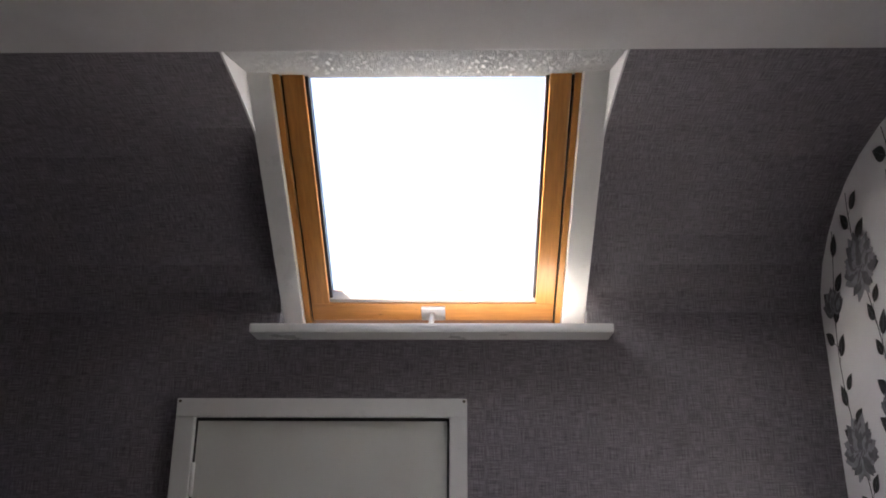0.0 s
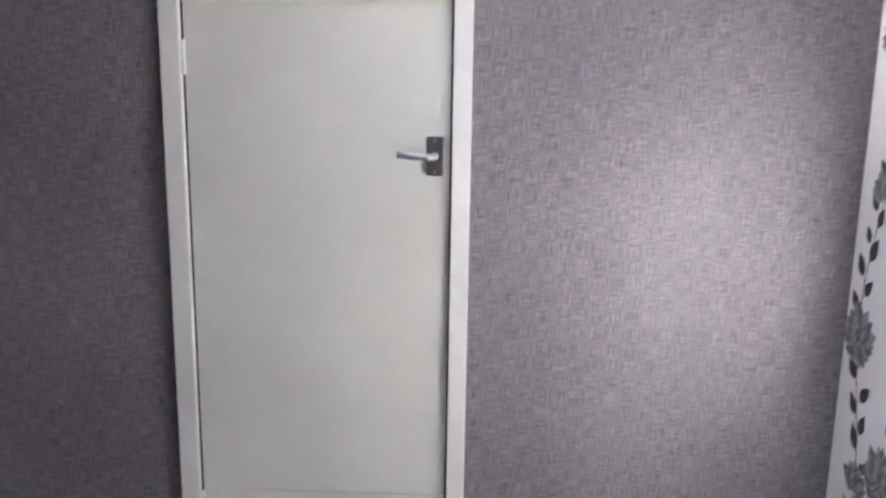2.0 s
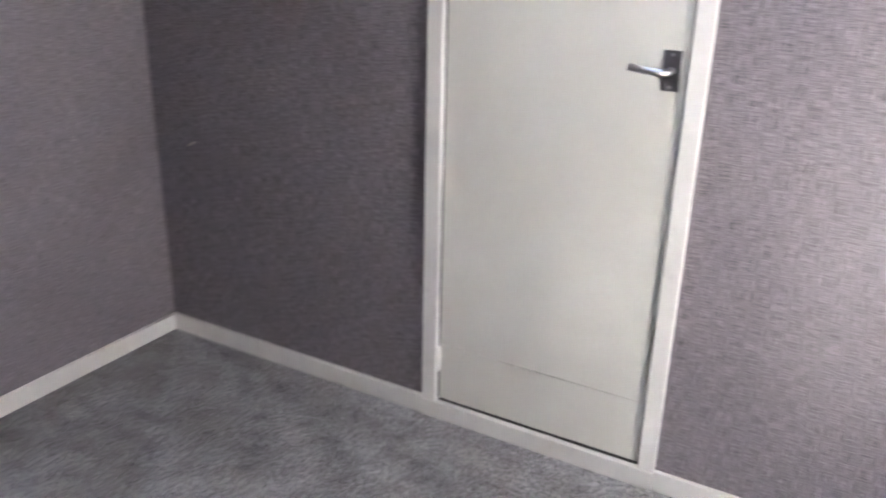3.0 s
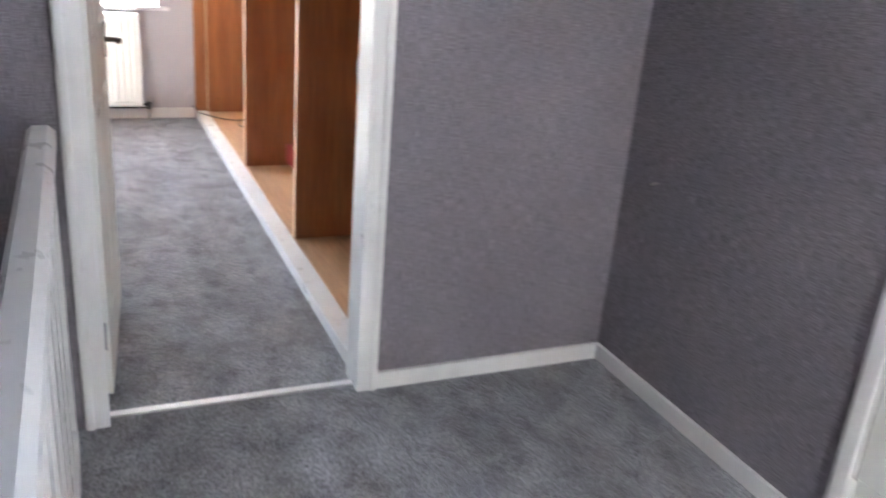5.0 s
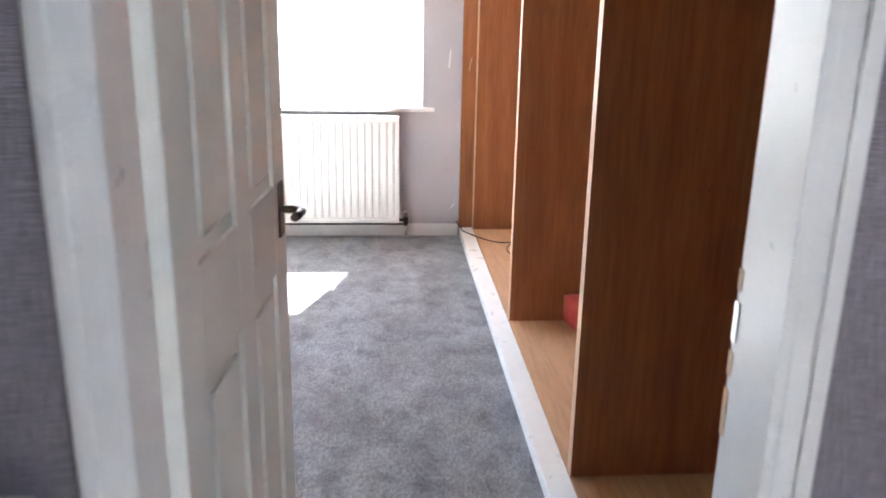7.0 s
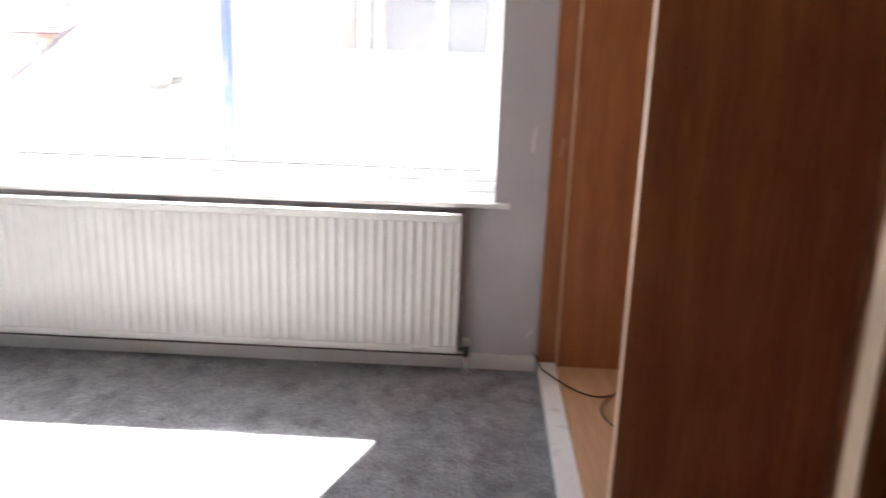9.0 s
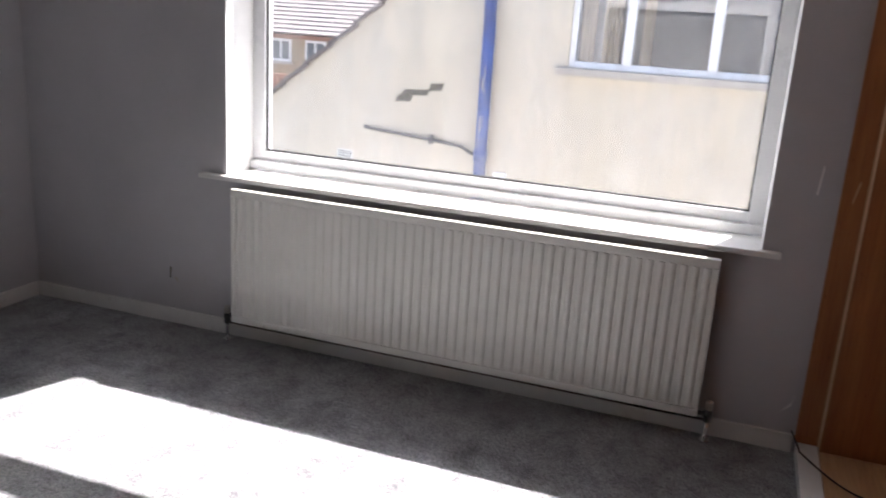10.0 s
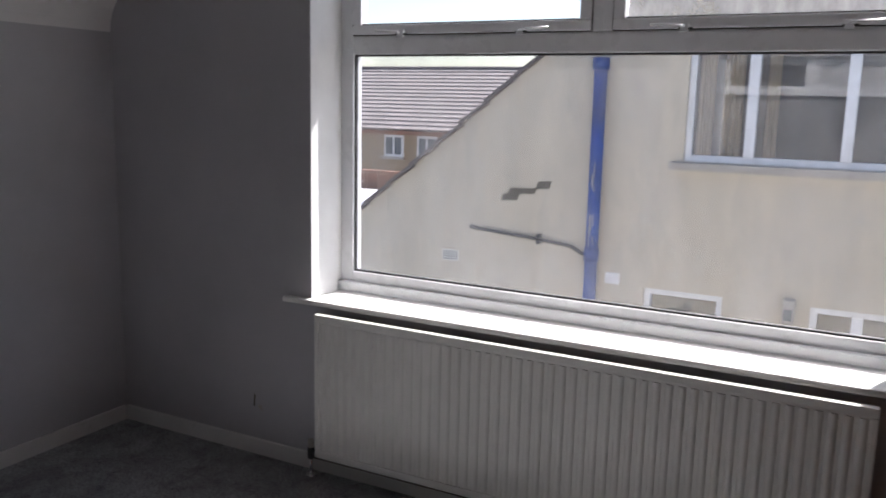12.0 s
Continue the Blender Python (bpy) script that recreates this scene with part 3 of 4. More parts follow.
for x0, x1, g, stays in ((WIN_L + 0.066, -2.378, GLASS, (-3.2, -2.66)), (-2.294, WIN_R - 0.066, FROST_GLASS, (-2.03, -1.5))):
    sash = bar("top_light", x0, x1, 1.928, 1.968, window, FY0 - 0.012, FY0 + 0.04)
    bar("sash_side", x0, x0 + 0.045, 1.968, WIN_T - 0.055, sash, FY0 - 0.012, FY0 + 0.04)
    bar("sash_side", x1 - 0.045, x1, 1.968, WIN_T - 0.055, sash, FY0 - 0.012, FY0 + 0.04)
    bar("sash_top", x0 + 0.045, x1 - 0.045, WIN_T - 0.095, WIN_T - 0.055, sash, FY0 - 0.012, FY0 + 0.04)
    bar("gasket", x0 + 0.04, x1 - 0.04, 1.966, 1.974, sash, FY0 - 0.002, FY0 + 0.02, BLACK_GAP, 0)
    p = bar("pane", x0 + 0.04, x1 - 0.04, 1.97, WIN_T - 0.09, sash, FY0 + 0.02, FY0 + 0.024, g, 0)
    p.visible_shadow = False
    bar("gasket", x0, x1, 1.9235, 1.9275, sash, FY0 - 0.004, FY0 + 0.03, BLACK_GAP, 0)
    for a in (x0 - 0.0035, x1 + 0.0005):
        bar("gasket", a, a + 0.003, 1.928, WIN_T - 0.055, sash, FY0 - 0.004, FY0 + 0.03, BLACK_GAP, 0)
    for x in stays:
        c = part("catch", box(x - 0.016, x + 0.016, FY0 - 0.028, FY0 - 0.012, 1.915, 1.945, bevel=0.004), UPVC, sash, "white window catch")
        side = -1 if x in (-3.2, -2.03) else 1
        part("catch_lever", tube([(x, FY0 - 0.03, 1.932), (x + side * 0.01, FY0 - 0.036, 1.936), (x + side * 0.12, FY0 - 0.03, 1.942)], 0.0045, 8), ALLOY, c)
        part("catch_pin", tube([(x - 0.02, FY0 - 0.024, 1.927), (x + 0.03, FY0 - 0.024, 1.927)], 0.004, 8), BLACK_PLASTIC, c)
structure("window_sill_2", box(WIN_L - 0.134, WIN_R + 0.068, BED_N - 0.035, FY0, WIN_B - 0.024, WIN_B, bevel=0.008), WHITE, "white painted board window sill above the radiator", "window sill")
for x0, x1 in ((WIN_L - 0.0005, WIN_L + 0.003), (WIN_R - 0.003, WIN_R + 0.0005)):
    structure("window_reveal", box(x0, x1, BED_N - 0.002, FY0, WIN_B, WIN_T), REVEAL, "white painted window reveal", "trim")

# ---- radiator ----
radiator = thing("radiator", "long cream-white ribbed panel radiator under the window sill", "radiator")
X0, X1, Z0, Z1, RY = -3.44, -1.288, 0.098, 0.747, BED_N - 0.085
part("back_panel", box(X0 + 0.01, X1 - 0.01, RY + 0.0055, RY + 0.03, Z0 + 0.01, Z1 - 0.012, bevel=0.004), RADIATOR_WHITE, radiator)
count = 49
pitch = (X1 - X0 - 0.04) / count
for i in range(count):
    a = X0 + 0.02 + i * pitch
    outline = [(a + pitch * (0.04 + 0.92 * k / 10), RY + 0.0125 - 0.0135 * math.sin(math.pi * k / 10) ** 0.7) for k in range(11)]
    part("rib", prism(outline, "z", Z0 + 0.035, Z1 - 0.04), RADIATOR_WHITE, radiator)
part("top_seam", box(X0, X1, RY - 0.002, RY + 0.03, Z1 - 0.036, Z1, bevel=0.01), RADIATOR_WHITE, radiator)
part("bottom_seam", box(X0, X1, RY - 0.002, RY + 0.03, Z0, Z0 + 0.034, bevel=0.01), RADIATOR_WHITE, radiator)
# no real pipe: a dark bar draws the shadow line below the bottom seam
part("under_shade_bar", tube([(X0 - 0.02, RY + 0.018, Z0 - 0.009), (X1 + 0.03, RY + 0.018, Z0 - 0.009)], 0.006, 10), DARK_METAL, radiator, "thin dark bar added as the shade line under the radiator")
for x0, x1 in ((X0, X0 + 0.022), (X1 - 0.022, X1)):
    part("end_seam", box(x0, x1, RY, RY + 0.03, Z0 + 0.034, Z1 - 0.036, bevel=0.006), RADIATOR_WHITE, radiator)
for x in (X0 + 0.3, X1 - 0.3):
    part("bracket", box(x - 0.02, x + 0.02, RY + 0.03, BED_N - 0.0005, 0.3, 0.6), RADIATOR_WHITE, radiator)
for x, s in ((X0 - 0.03, 1), (X1 + 0.04, -1)):
    v = thing("radiator_valve", "chrome radiator valve with a black body on a short pipe", "valve", "radiator valves")
    part("pipe", tube([(x, RY + 0.015, 0.0), (x, RY + 0.015, 0.09)], 0.0085), CHROME, v)
    part("floor_collar", tube([(x, RY + 0.015, 0.0), (x, RY + 0.015, 0.006)], 0.02, 16), CHROME, v)
    part("valve_body", tube([(x, RY + 0.015, 0.085), (x, RY + 0.015, 0.135)], 0.016), BLACK_PLASTIC, v)
    part("tail", tube([(x, RY + 0.015, 0.115), (x + s * 0.05, RY + 0.015, 0.115)], 0.01), BLACK_PLASTIC, v)
    part("cap", tube([(x, RY + 0.015, 0.135), (x, RY + 0.015, 0.165), (x, RY + 0.015, 0.17)], 0.0135), STONE, v)

# ---- fitted wardrobes, doors taken off ----
WF = -0.834                           # front of the boards
PY0, PY1 = 0.112, BED_N - 0.016
plinth = thing("wardrobe_plinth", "white painted low board step along the wardrobe fronts", "plinth")
part("front", box(-0.912, -0.9, PY0, PY1, 0, 0.048, bevel=0.003), WHITE, plinth)
part("top", box(-0.914, WF - 0.002, PY0, PY1, 0.048, 0.057, bevel=0.003), WHITE, plinth)
DIV = [0.14, 1.289, 2.536, BED_N - 0.055]
for a, b in zip(DIV, DIV[1:]):
    w = thing("wardrobe_bay", "empty reddish pine-effect wardrobe bay without doors", "wardrobe", "wardrobe bays")
    part("base", box(WF + 0.001, BED_E - 0.02, a + 0.02, b - 0.02, 0.001, 0.058, bevel=0.001), WARDROBE_BASE, w, "tan pine-effect base board")
    part("back", box(BED_E - 0.019, BED_E - 0.001, a + 0.02, b - 0.02, 0.001, BED_TOP - 0.002), WARDROBE, w)
    for y0, y1 in ((a + 0.0015, a + 0.0195), (b - 0.0195, b - 0.0015)):
        s = part("side", box(WF + 0.002, BED_E - 0.02, y0, y1, 0.057, BED_TOP - 0.002), WARDROBE, w)
        part("edging", box(WF, WF + 0.002, y0, y1, 0.057, BED_TOP - 0.002), EDGING, s, "pale edge strip")
filler = thing("wardrobe_filler", "reddish pine-effect filler board against the window wall", "filler board")
part("board", box(-0.92, WF - 0.001, BED_N - 0.034, BED_N - 0.0165, 0.058, BED_TOP - 0.002), WARDROBE, filler)
part("edging", box(WF - 0.004, WF + 0.008, BED_N - 0.0365, BED_N - 0.034, 0.058, BED_TOP - 0.002), EDGING, filler, "pale edge strip")
hook = thing("coat_hook", "small black coat hook screwed to the wardrobe side", "hook")
part("plate", box(-0.385, -0.355, 1.263, 1.2695, 1.4, 1.48, bevel=0.002), BLACK_PLASTIC, hook)
part("arm", tube([(-0.37, 1.264, 1.42), (-0.375, 1.23, 1.41), (-0.385, 1.215, 1.43), (-0.39, 1.21, 1.46)], 0.008), BLACK_PLASTIC, hook)

cushion = thing("cushion", "coral red fabric cushion lying in the wardrobe", "cushion")
bm = bmesh.new()
bmesh.ops.create_cube(bm, size=1)
bmesh.ops.subdivide_edges(bm, edges=bm.edges[:], cuts=5, use_grid_fill=True)
for v in bm.verts:
    e = 1 - 0.55 * max(abs(v.co.x), abs(v.co.y)) ** 2 * 2
    v.co.z *= max(0.35, e)
    v.co += Vector((0, 0, 0.02 * noise.noise(v.co * 4)))
bmesh.ops.transform(bm, matrix=Matrix.Translation((-0.455, 2.38, 0.135)) @ Matrix.Rotation(radians(12), 4, "Z") @ Matrix.Diagonal((0.25, 0.25, 0.155, 1)), verts=bm.verts)
for f in bm.faces:
    f.smooth = True
part("cover", bm, CORAL, cushion)

cable = thing("cable", "thin black cable trailing over the plinth into the wardrobe", "cable")
path = []
for k in range(41):
    s = k / 40
    if s < 0.2:
        q = s / 0.2
        path.append((-0.935 + 0.03 * q, BED_N - 0.022 - 0.1 * q, 0.095 - 0.03 * q))
    elif s < 0.7:
        q = (s - 0.2) / 0.5
        path.append((-0.905 + 0.31 * q, BED_N - 0.122 - 0.26 * math.sin(q * 2.2), 0.0615))
    else:
        q = (s - 0.7) / 0.3
        path.append((-0.6 - 0.09 * math.sin(q * 3.1), BED_N - 0.33 - 0.4 * q, 0.0615))
part("lead", tube(path, 0.0035, 8), BLACK_PLASTIC, cable)


# ---- printed flowers on the wallpaper ----
def flat_into(bm, pts, y):
    bm.faces.new([bm.verts.new((x, y, z)) for x, z in pts])


def inside_wall(x, z, margin):
    return 0.02 < z < 2.07 and x < profile_x(z) - margin


def leaf_shape(x, z, size, turn):
    pts = []
    for k in range(13):
        a = k / 12
        w = 0.3 * math.sin(math.pi * a ** 0.75) * size
        pts.append((w, a * size))
    for k in range(11, 0, -1):
        a = k / 12
        w = 0.27 * math.sin(math.pi * a ** 0.75) * size
        pts.append((-w, a * size))
    c, q = math.cos(turn), math.sin(turn)
    return [(x + c * u - q * v, z + q * u + c * v) for u, v in pts]


rng = random.Random(7)
leaves, veins, stems, dark_petals, pale_petals = (bmesh.new() for _ in range(5))
YP = FLORAL_Y + 0.0012


def flower(x, z, size, big):
    """Overlapping curled petals, outer ones long, inner ones short."""
    layer = 0
    for ring in range(5 if big else 3):
        n = 15 - 2 * ring
        for k in range(n):
            spread = radians(150 - ring * 22) if big else radians(70 - ring * 15)
            turn = -spread + 2 * spread * (k + 0.5 * (ring % 2)) / (n - 1) + rng.uniform(-0.1, 0.1)
            length = size * (1 - 0.17 * ring) * rng.uniform(0.85, 1.05)
            if turn > radians(100) or turn < radians(-100):
                length *= 0.75
            tip = (x - math.sin(turn) * length, z + math.cos(turn) * length)
            if not inside_wall(tip[0], tip[1], 0.006):
                continue
            shape = leaf_shape(x - math.sin(turn) * 0.012 * ring, z + math.cos(turn) * 0.01, length, turn)
            shape = [(x + (a - x) * 1.0, b) for a, b in shape]
            flat_into(dark_petals if (k + ring) % 2 else pale_petals, shape, YP + 0.0003 + 0.00004 * layer)
            layer += 1


for column in range(11):
    x0 = -0.1 - 0.155 * column
    phase = rng.uniform(0, 6.28)
    z = -0.05 + rng.uniform(0, 0.1)
    step = 0
    last = None
    gap = rng.randrange(7)
    while z < 2.1:
        x = x0 + 0.035 * math.sin(z * 7.5 + phase)
        if last and inside_wall(x, z, 0.008) and inside_wall(last[0], last[1], 0.008):
            d = Vector((x - last[0], z - last[1])).normalized() * 0.0019
            flat_into(stems, [(last[0] - d.y, last[1] + d.x), (last[0] + d.y, last[1] - d.x), (x + d.y, z - d.x), (x - d.y, z + d.x)], YP)
        if step % 2 == 0:
            side = 1 if (step // 2) % 2 else -1
            turn = side * rng.uniform(0.35, 1.0)
            size = rng.uniform(0.044, 0.064)
            stalk = (x - math.sin(turn) * 0.018, z + math.cos(turn) * 0.018)
            tip = (stalk[0] - math.sin(turn) * size, stalk[1] + math.cos(turn) * size)
            if inside_wall(tip[0], tip[1], 0.012) and inside_wall(stalk[0], stalk[1], 0.02):
                flat_into(leaves, leaf_shape(stalk[0], stalk[1], size, turn), YP + 0.0002)
                flat_into(stems, [(x - 0.001, z), (x + 0.001, z), (stalk[0] + 0.001, stalk[1]), (stalk[0] - 0.001, stalk[1])], YP + 0.0001)
                a, b = stalk[0] - math.sin(turn) * size * 0.15, stalk[1] + math.cos(turn) * size * 0.15
                c, d2 = stalk[0] - math.sin(turn) * size * 0.85, stalk[1] + math.cos(turn) * size * 0.85
                flat_into(veins, [(a - 0.0006, b), (a + 0.0006, b), (c, d2)], YP + 0.00028)
        if (step + gap) % 17 == 8 and inside_wall(x, z, 0.03):
            big = ((step + gap) // 17 + column) % 2 == 0
            flower(x, z, 0.088 if big else 0.062, big)
        last = (x, z)
        z += 0.02
        step += 1
for name, bm, mat in (("printed_leaves", leaves, INK_BLACK), ("printed_leaf_veins", veins, INK_PALE), ("printed_stems", stems, INK_BLACK), ("printed_dark_petals", dark_petals, INK_GREY), ("printed_pale_petals", pale_petals, INK_PALE)):
    tagged(part(name, bm, mat, wall_floral), kind="stuff")

# ---- scuffs on the walls ----
wall_north = bpy.data.objects["wall_window_side"]
part("scuff", prism([(-3.853, 0.23), (-3.845, 0.228), (-3.84, 0.285), (-3.849, 0.29)], "y", BED_N - 0.001, BED_N), BARE_BRICK, wall_north)
part("scuff", prism([(-3.83, 0.235), (-3.8, 0.21), (-3.805, 0.24)], "y", BED_N - 0.001, BED_N), STONE, wall_north)
part("scuff", prism([(-1.0, 1.02), (-0.992, 1.02), (-0.985, 1.12), (-0.99, 1.13)], "y", BED_N - 0.001, BED_N), SLOPE_WHITE, wall_north)
part("scuff", prism([(-0.99, 0.15), (-0.95, 0.19), (-0.945, 0.24), (-0.952, 0.2)], "y", BED_N - 0.001, BED_N), SLOPE_WHITE, wall_north)
part("scuff", prism([(-0.882, 1.01), (-0.878, 1.01), (-0.862, 1.09), (-0.868, 1.085)], "y", BED_N - 0.035, BED_N - 0.034), EDGING, filler)
part("scuff", prism([(-0.185, 0.722), (-0.15, 0.703), (-0.146, 0.708), (-0.17, 0.722)], "x", -0.0015, 0.0), STONE, wall_east)

# ---- outdoors ----
NY = 9.0
GROUND = -2.8
structure("ground", box(-300, 300, -300, 300, GROUND - 0.2, GROUND), CONCRETE, "grey paved ground between the houses", "ground")
structure("house_walls_below", box(BED_W - 0.1, 0.1, 0.1, BED_N + 0.33, GROUND, -0.2), CREAM_RENDER, "rendered ground floor under the bedroom", "wall")

neighbour = thing("neighbouring_house", "cream rendered house with a gable end, blue downpipe and white windows", "house", at=(0.03, 0, 0.05))
gable = [(-7.6, GROUND), (-7.6, -0.466), (-2.2, 3.838), (3.2, -0.466), (3.2, GROUND)]
NWIN = (-3.01, -0.95, 1.115, 2.3)


def wall_with_holes(bm, outline, holes, y0, y1):
    """Gable wall built in upright strips, split where the openings are."""
    def top(x):
        return -0.466 + (x + 7.6) * 0.797 if x < -2.2 else 3.838 - (x + 2.2) * 0.797
    cuts = sorted({-7.6, -2.2, 3.2, *[h[0] for h in holes], *[h[1] for h in holes]})
    for a, b in zip(cuts, cuts[1:]):
        z = GROUND - 0.06
        for h in sorted([h for h in holes if h[0] <= a and h[1] >= b], key=lambda h: h[2]):
            prism_into(bm, [(a, z), (b, z), (b, h[2]), (a, h[2])], "y", y0, y1)
            z = h[3]
        prism_into(bm, [(a, z), (b, z), (b, top(b)), (a, top(a))], "y", y0, y1)


LOW1, LOW2 = (-3.297, -2.567, -1.2, -0.1), (-1.83, -0.6, -2.2, -0.093)
bm = bmesh.new()
wall_with_holes(bm, gable, (NWIN, LOW1, LOW2), NY, NY + 0.3)
part("wall", bm, CREAM_RENDER, neighbour, "cream painted render, damp-streaked")
part("roof", prism([(-7.75, -0.585), (-2.2, 3.838), (3.35, -0.585), (3.35, -0.54), (-2.2, 3.883), (-7.75, -0.54)], "y", NY + 0.05, NY + 8), SLATE, neighbour)
roofline = 0.797
for k in range(19):
    x = -7.55 + k * 0.285
    z = -0.466 + (x + 7.6) * roofline
    a = math.atan(roofline)
    tm = Matrix.Translation((x, NY - 0.02, z + 0.004)) @ Matrix.Rotation(-a, 4, "Y") @ Matrix.Rotation(radians(rng.uniform(2, 5)), 4, "Y")
    part("verge_tile", box(-0.02, 0.37, -0.05, 0.2, -0.006, 0.022 + rng.uniform(0, 0.008), m=tm), SLATE, neighbour)
for x0, x1, z0, z1 in ((-4.81, -4.6, 0.625, 0.7), (-4.74, -4.42, 0.7, 0.762), (-4.44, -4.265, 0.762, 0.842)):
    sk = 0.03
    part("bare_patch", prism([(x0, z0), (x1 - sk, z0 + 0.012), (x1, z1 + 0.012), (x0 + sk, z1)], "y", NY - 0.004, NY + 0.01), BARE_BRICK, neighbour, "patch where the render fell off")
pipe = part("downpipe", tube([(-3.8, NY - 0.09, GROUND - 0.06), (-3.8, NY - 0.09, 2.02)], 0.062, 16), BLUE_PAINT, neighbour, "blue painted downpipe, paint flaking")
part("collar", tube([(-3.8, NY - 0.09, 1.93), (-3.8, NY - 0.09, 2.04)], 0.078, 16), BLUE_PAINT, pipe)
part("collar", tube([(-3.8, NY - 0.09, 0.12), (-3.8, NY - 0.09, 0.24)], 0.074, 16), BLUE_PAINT, pipe)
for k in range(16):
    a, z = rng.uniform(-1.9, -1.2), rng.uniform(0.25, 1.0)
    x, y = -3.8 + 0.0635 * math.cos(a), NY - 0.09 + 0.0635 * math.sin(a)
    part("paint_flake", box(x - 0.004, x + 0.004, y - 0.001, y + 0.003, z, z + rng.uniform(0.04, 0.14)), STONE, pipe)
waste = part("waste_pipe", tube([(-5.12, NY + 0.05, 0.33), (-5.12, NY - 0.05, 0.33), (-5.08, NY - 0.055, 0.325), (-4.36, NY - 0.055, 0.272), (-4.02, NY - 0.055, 0.235), (-3.92, NY - 0.06, 0.18), (-3.83, NY - 0.07, 0.17)], 0.019), PIPE_GREY, neighbour)
part("clip", box(-4.38, -4.345, NY - 0.085, NY, 0.225, 0.32, bevel=0.004), PIPE_GREY, waste)
vent = part("air_brick", box(-5.47, -5.28, NY - 0.008, NY + 0.02, -0.06, 0.056, bevel=0.003), RADIATOR_WHITE, neighbour, "pale vented air brick")
for i in range(6):
    for j in range(4):
        part("hole", box(-5.457 + i * 0.029, -5.438 + i * 0.029, NY - 0.0095, NY - 0.0075, -0.05 + j * 0.026, -0.033 + j * 0.026), BLACK_GAP, vent)


def far_window(name, x0, x1, z0, z1, y, bars, transom=None, sill=True):
    # dark slab just behind the panes, in place of an unlit room
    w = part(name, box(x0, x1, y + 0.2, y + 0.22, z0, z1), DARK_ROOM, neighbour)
    t = 0.06
    for a, b, c, d in ((x0, x0 + t, z0, z1), (x1 - t, x1, z0, z1), (x0 + t, x1 - t, z0, z0 + t), (x0 + t, x1 - t, z1 - t, z1)):
        part("window_frame", box(a, b, y + 0.04, y + 0.12, c, d, bevel=0.006), UPVC, w)
    for b in bars:
        part("mullion", box(b - 0.045, b + 0.045, y + 0.03, y + 0.11, z0 + t, z1 - t, bevel=0.006), UPVC, w)
    edges = [x0 + t, *bars, x1 - t]
    for a, b in zip(edges, edges[1:]):
        part("pane", box(a, b, y + 0.085, y + 0.09, z0 + t, z1 - t), OUT_PANE, w)
    if transom:
        part("transom", box(edges[1], edges[-1], y + 0.035, y + 0.1, transom, transom + 0.04, bevel=0.004), UPVC, w)
    if sill:
        part("sill", box(x0 - 0.11, x1 + 0.1, y - 0.09, y + 0.04, z0 - 0.075, z0 - 0.005, bevel=0.008), STONE, w, "stone window sill")
    return w


OUT_PANE = glass_material("reflecting_outdoor_glass", 0.03)
OUT_PANE.node_tree.nodes["Principled BSDF"].inputs["IOR"].default_value = 1.6
nw = far_window("window", *NWIN, NY, (-2.455, -1.67))
for x0, x1 in ((-2.93, -2.8), (-2.72, -2.55), (-2.35, -2.25)):
    bm = bmesh.new()
    n = 14
    outline = [(x0 + (x1 - x0) * k / n, NY + 0.14 + 0.018 * math.sin(k * 1.9)) for k in range(n + 1)]
    prism_into(bm, outline + [(a, b + 0.01) for a, b in outline[::-1]], "z", NWIN[2] + 0.05, NWIN[3])
    part("curtain", bm, CURTAIN, nw, "cream hanging curtain")
far_window("window", *LOW1, NY, (), sill=False)
far_window("window", *LOW2, NY, (-1.45, -1.05), sill=False)
part("junction_box", box(-3.668, -3.53, NY - 0.05, NY, -0.095, 0.01, bevel=0.01), UPVC, neighbour, "white plastic box")
lamp = part("wall_lamp", box(-2.045, -1.945, NY - 0.1, NY, -0.26, -0.04, bevel=0.02), STONE, neighbour)
part("lamp_glass", box(-2.03, -1.96, NY - 0.112, NY - 0.1, -0.22, -0.12, bevel=0.004), OUT_GLASS, lamp)

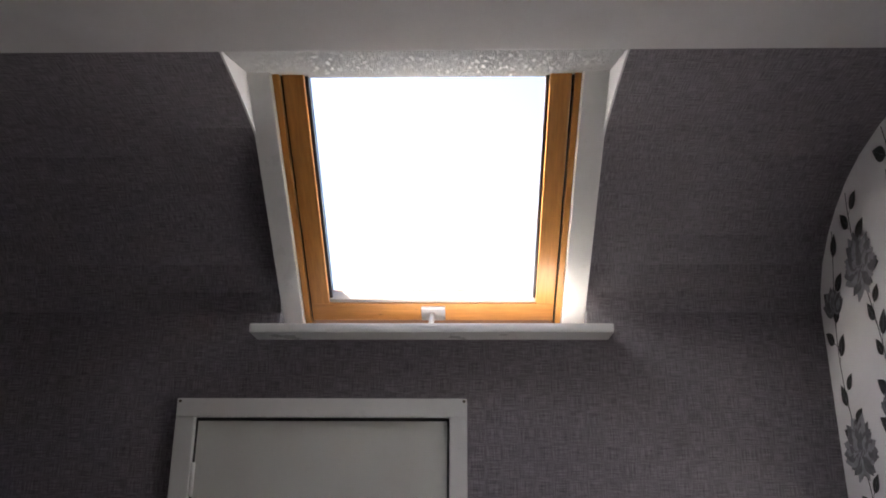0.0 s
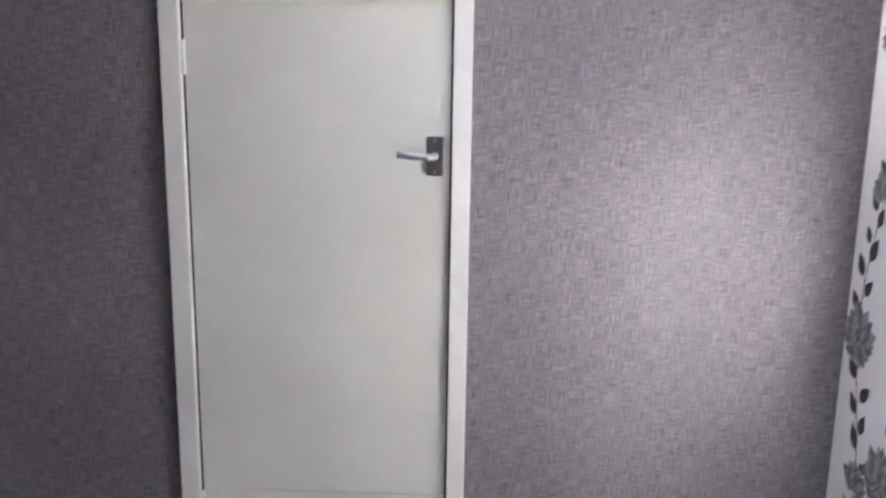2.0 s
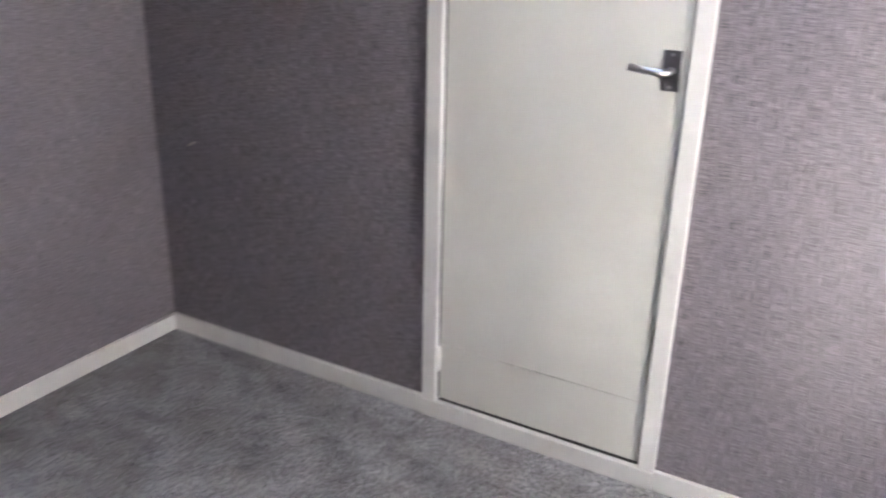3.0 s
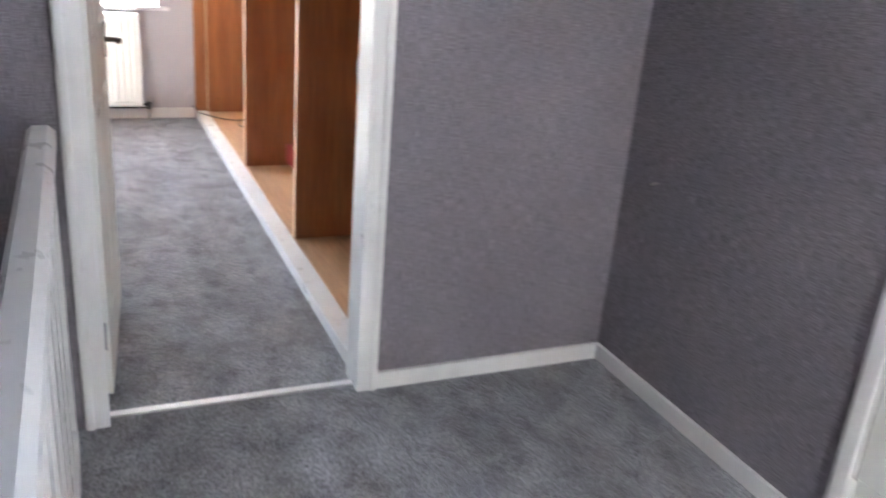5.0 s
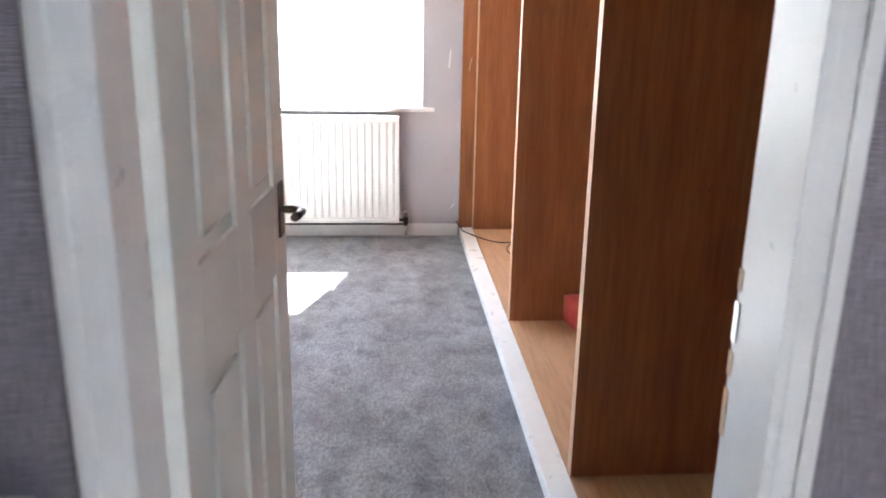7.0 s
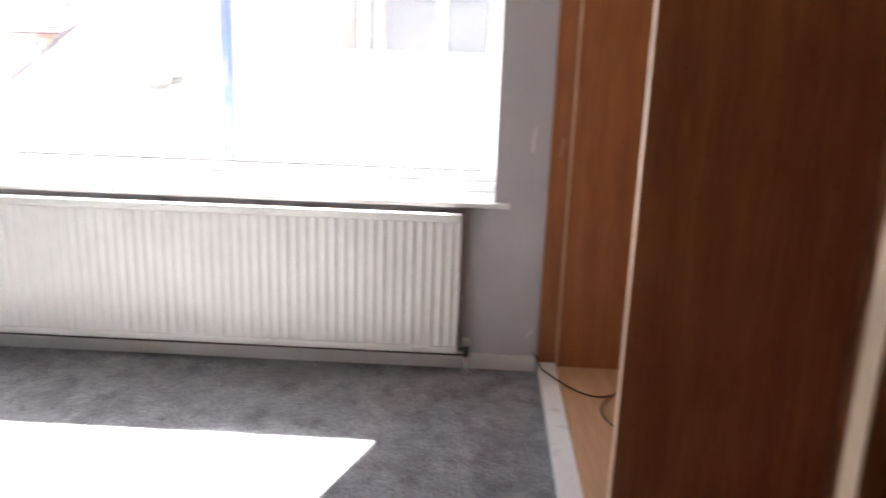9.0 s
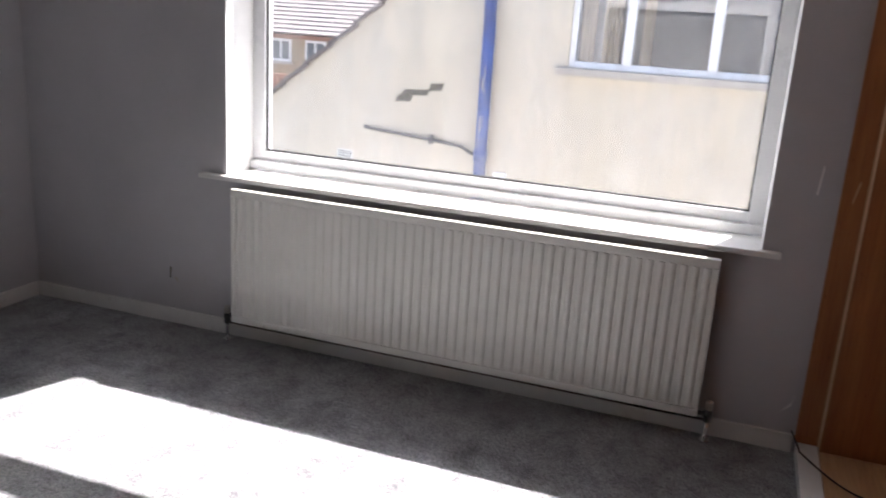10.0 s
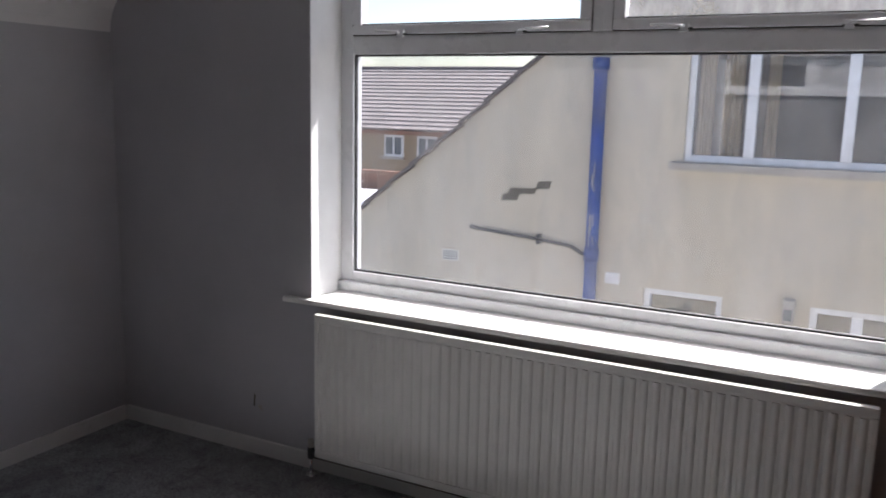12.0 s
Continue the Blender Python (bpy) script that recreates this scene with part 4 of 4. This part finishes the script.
# house beyond
far = thing("distant_house", "buff brick house with a brown tiled roof and white windows", "house", at=(0.42, 0, 0))
FY = 20.0
part("wall", box(-24, -8.2, FY, FY + 6, GROUND, 0.9), BUFF_BRICK, far)
rows = 16
for k in range(rows):
    y0, z0 = FY - 0.25 + k * 3.25 / rows, 0.9 + k * 1.67 / rows
    tm = Matrix.Translation((0, y0, z0)) @ Matrix.Rotation(math.atan2(1.67, 3.25) - radians(7), 4, "X")
    part("tile_course", box(-24.2, -8.0, 0, 0.34, 0.03, 0.06, m=tm), FAR_TILE, far)
part("roof_back", prism([(FY - 0.1, 0.88), (FY + 3.0, 2.5), (FY + 6.2, 0.88)], "x", -24.1, -8.05), SLATE, far)
part("ridge", tube([(-24.2, FY + 3.0, 2.58), (-8.0, FY + 3.0, 2.58)], 0.09), SLATE, far)
part("fascia", box(-24.2, -8.0, FY - 0.26, FY - 0.22, 0.8, 0.9), FENCE_WOOD, far)
chimney = part("chimney", box(-9.75, -9.35, FY + 2.7, FY + 3.2, 2.3, 2.78), RED_BRICK, far)
part("chimney_pot", tube([(-9.55, FY + 2.95, 2.78), (-9.55, FY + 2.95, 3.0)], 0.09), RED_BRICK, chimney)
for x0 in (-16.2, -13.42, -12.43, -10.2):
    w = part("window", box(x0, x0 + 0.58, FY - 0.03, FY + 0.02, 0.22, 0.78, bevel=0.01), UPVC, far)
    for a in (0.06, 0.32):
        part("pane", box(x0 + a, x0 + a + 0.2, FY - 0.04, FY - 0.028, 0.28, 0.72), OUT_GLASS, w)
    part("sill", box(x0 - 0.05, x0 + 0.63, FY - 0.1, FY, 0.15, 0.22), STONE, w)

fence = thing("garden_fence", "reddish weathered close-boarded garden fence", "fence", at=(0.35, 0, 0))
for k in range(30):
    x = -12.2 + k * 0.115
    part("board", box(x, x + 0.108, 14.0 + 0.012 * (k % 2), 14.02 + 0.012 * (k % 2), GROUND, 0.34 + 0.012 * (k % 3)), FENCE_WOOD, fence)
part("top_rail", box(-12.25, -8.74, 13.97, 14.05, 0.375, 0.41), FENCE_WOOD, fence)
shed = thing("flat_roofed_shed", "pale flat-roofed outbuilding beyond the gable", "shed")
part("wall", box(-12.5, -8.0, 12.2, 13.6, GROUND, 0.0), STONE, shed)
part("roof", box(-12.6, -7.9, 12.0, 13.7, 0.0, 0.1, bevel=0.02), UPVC, shed)
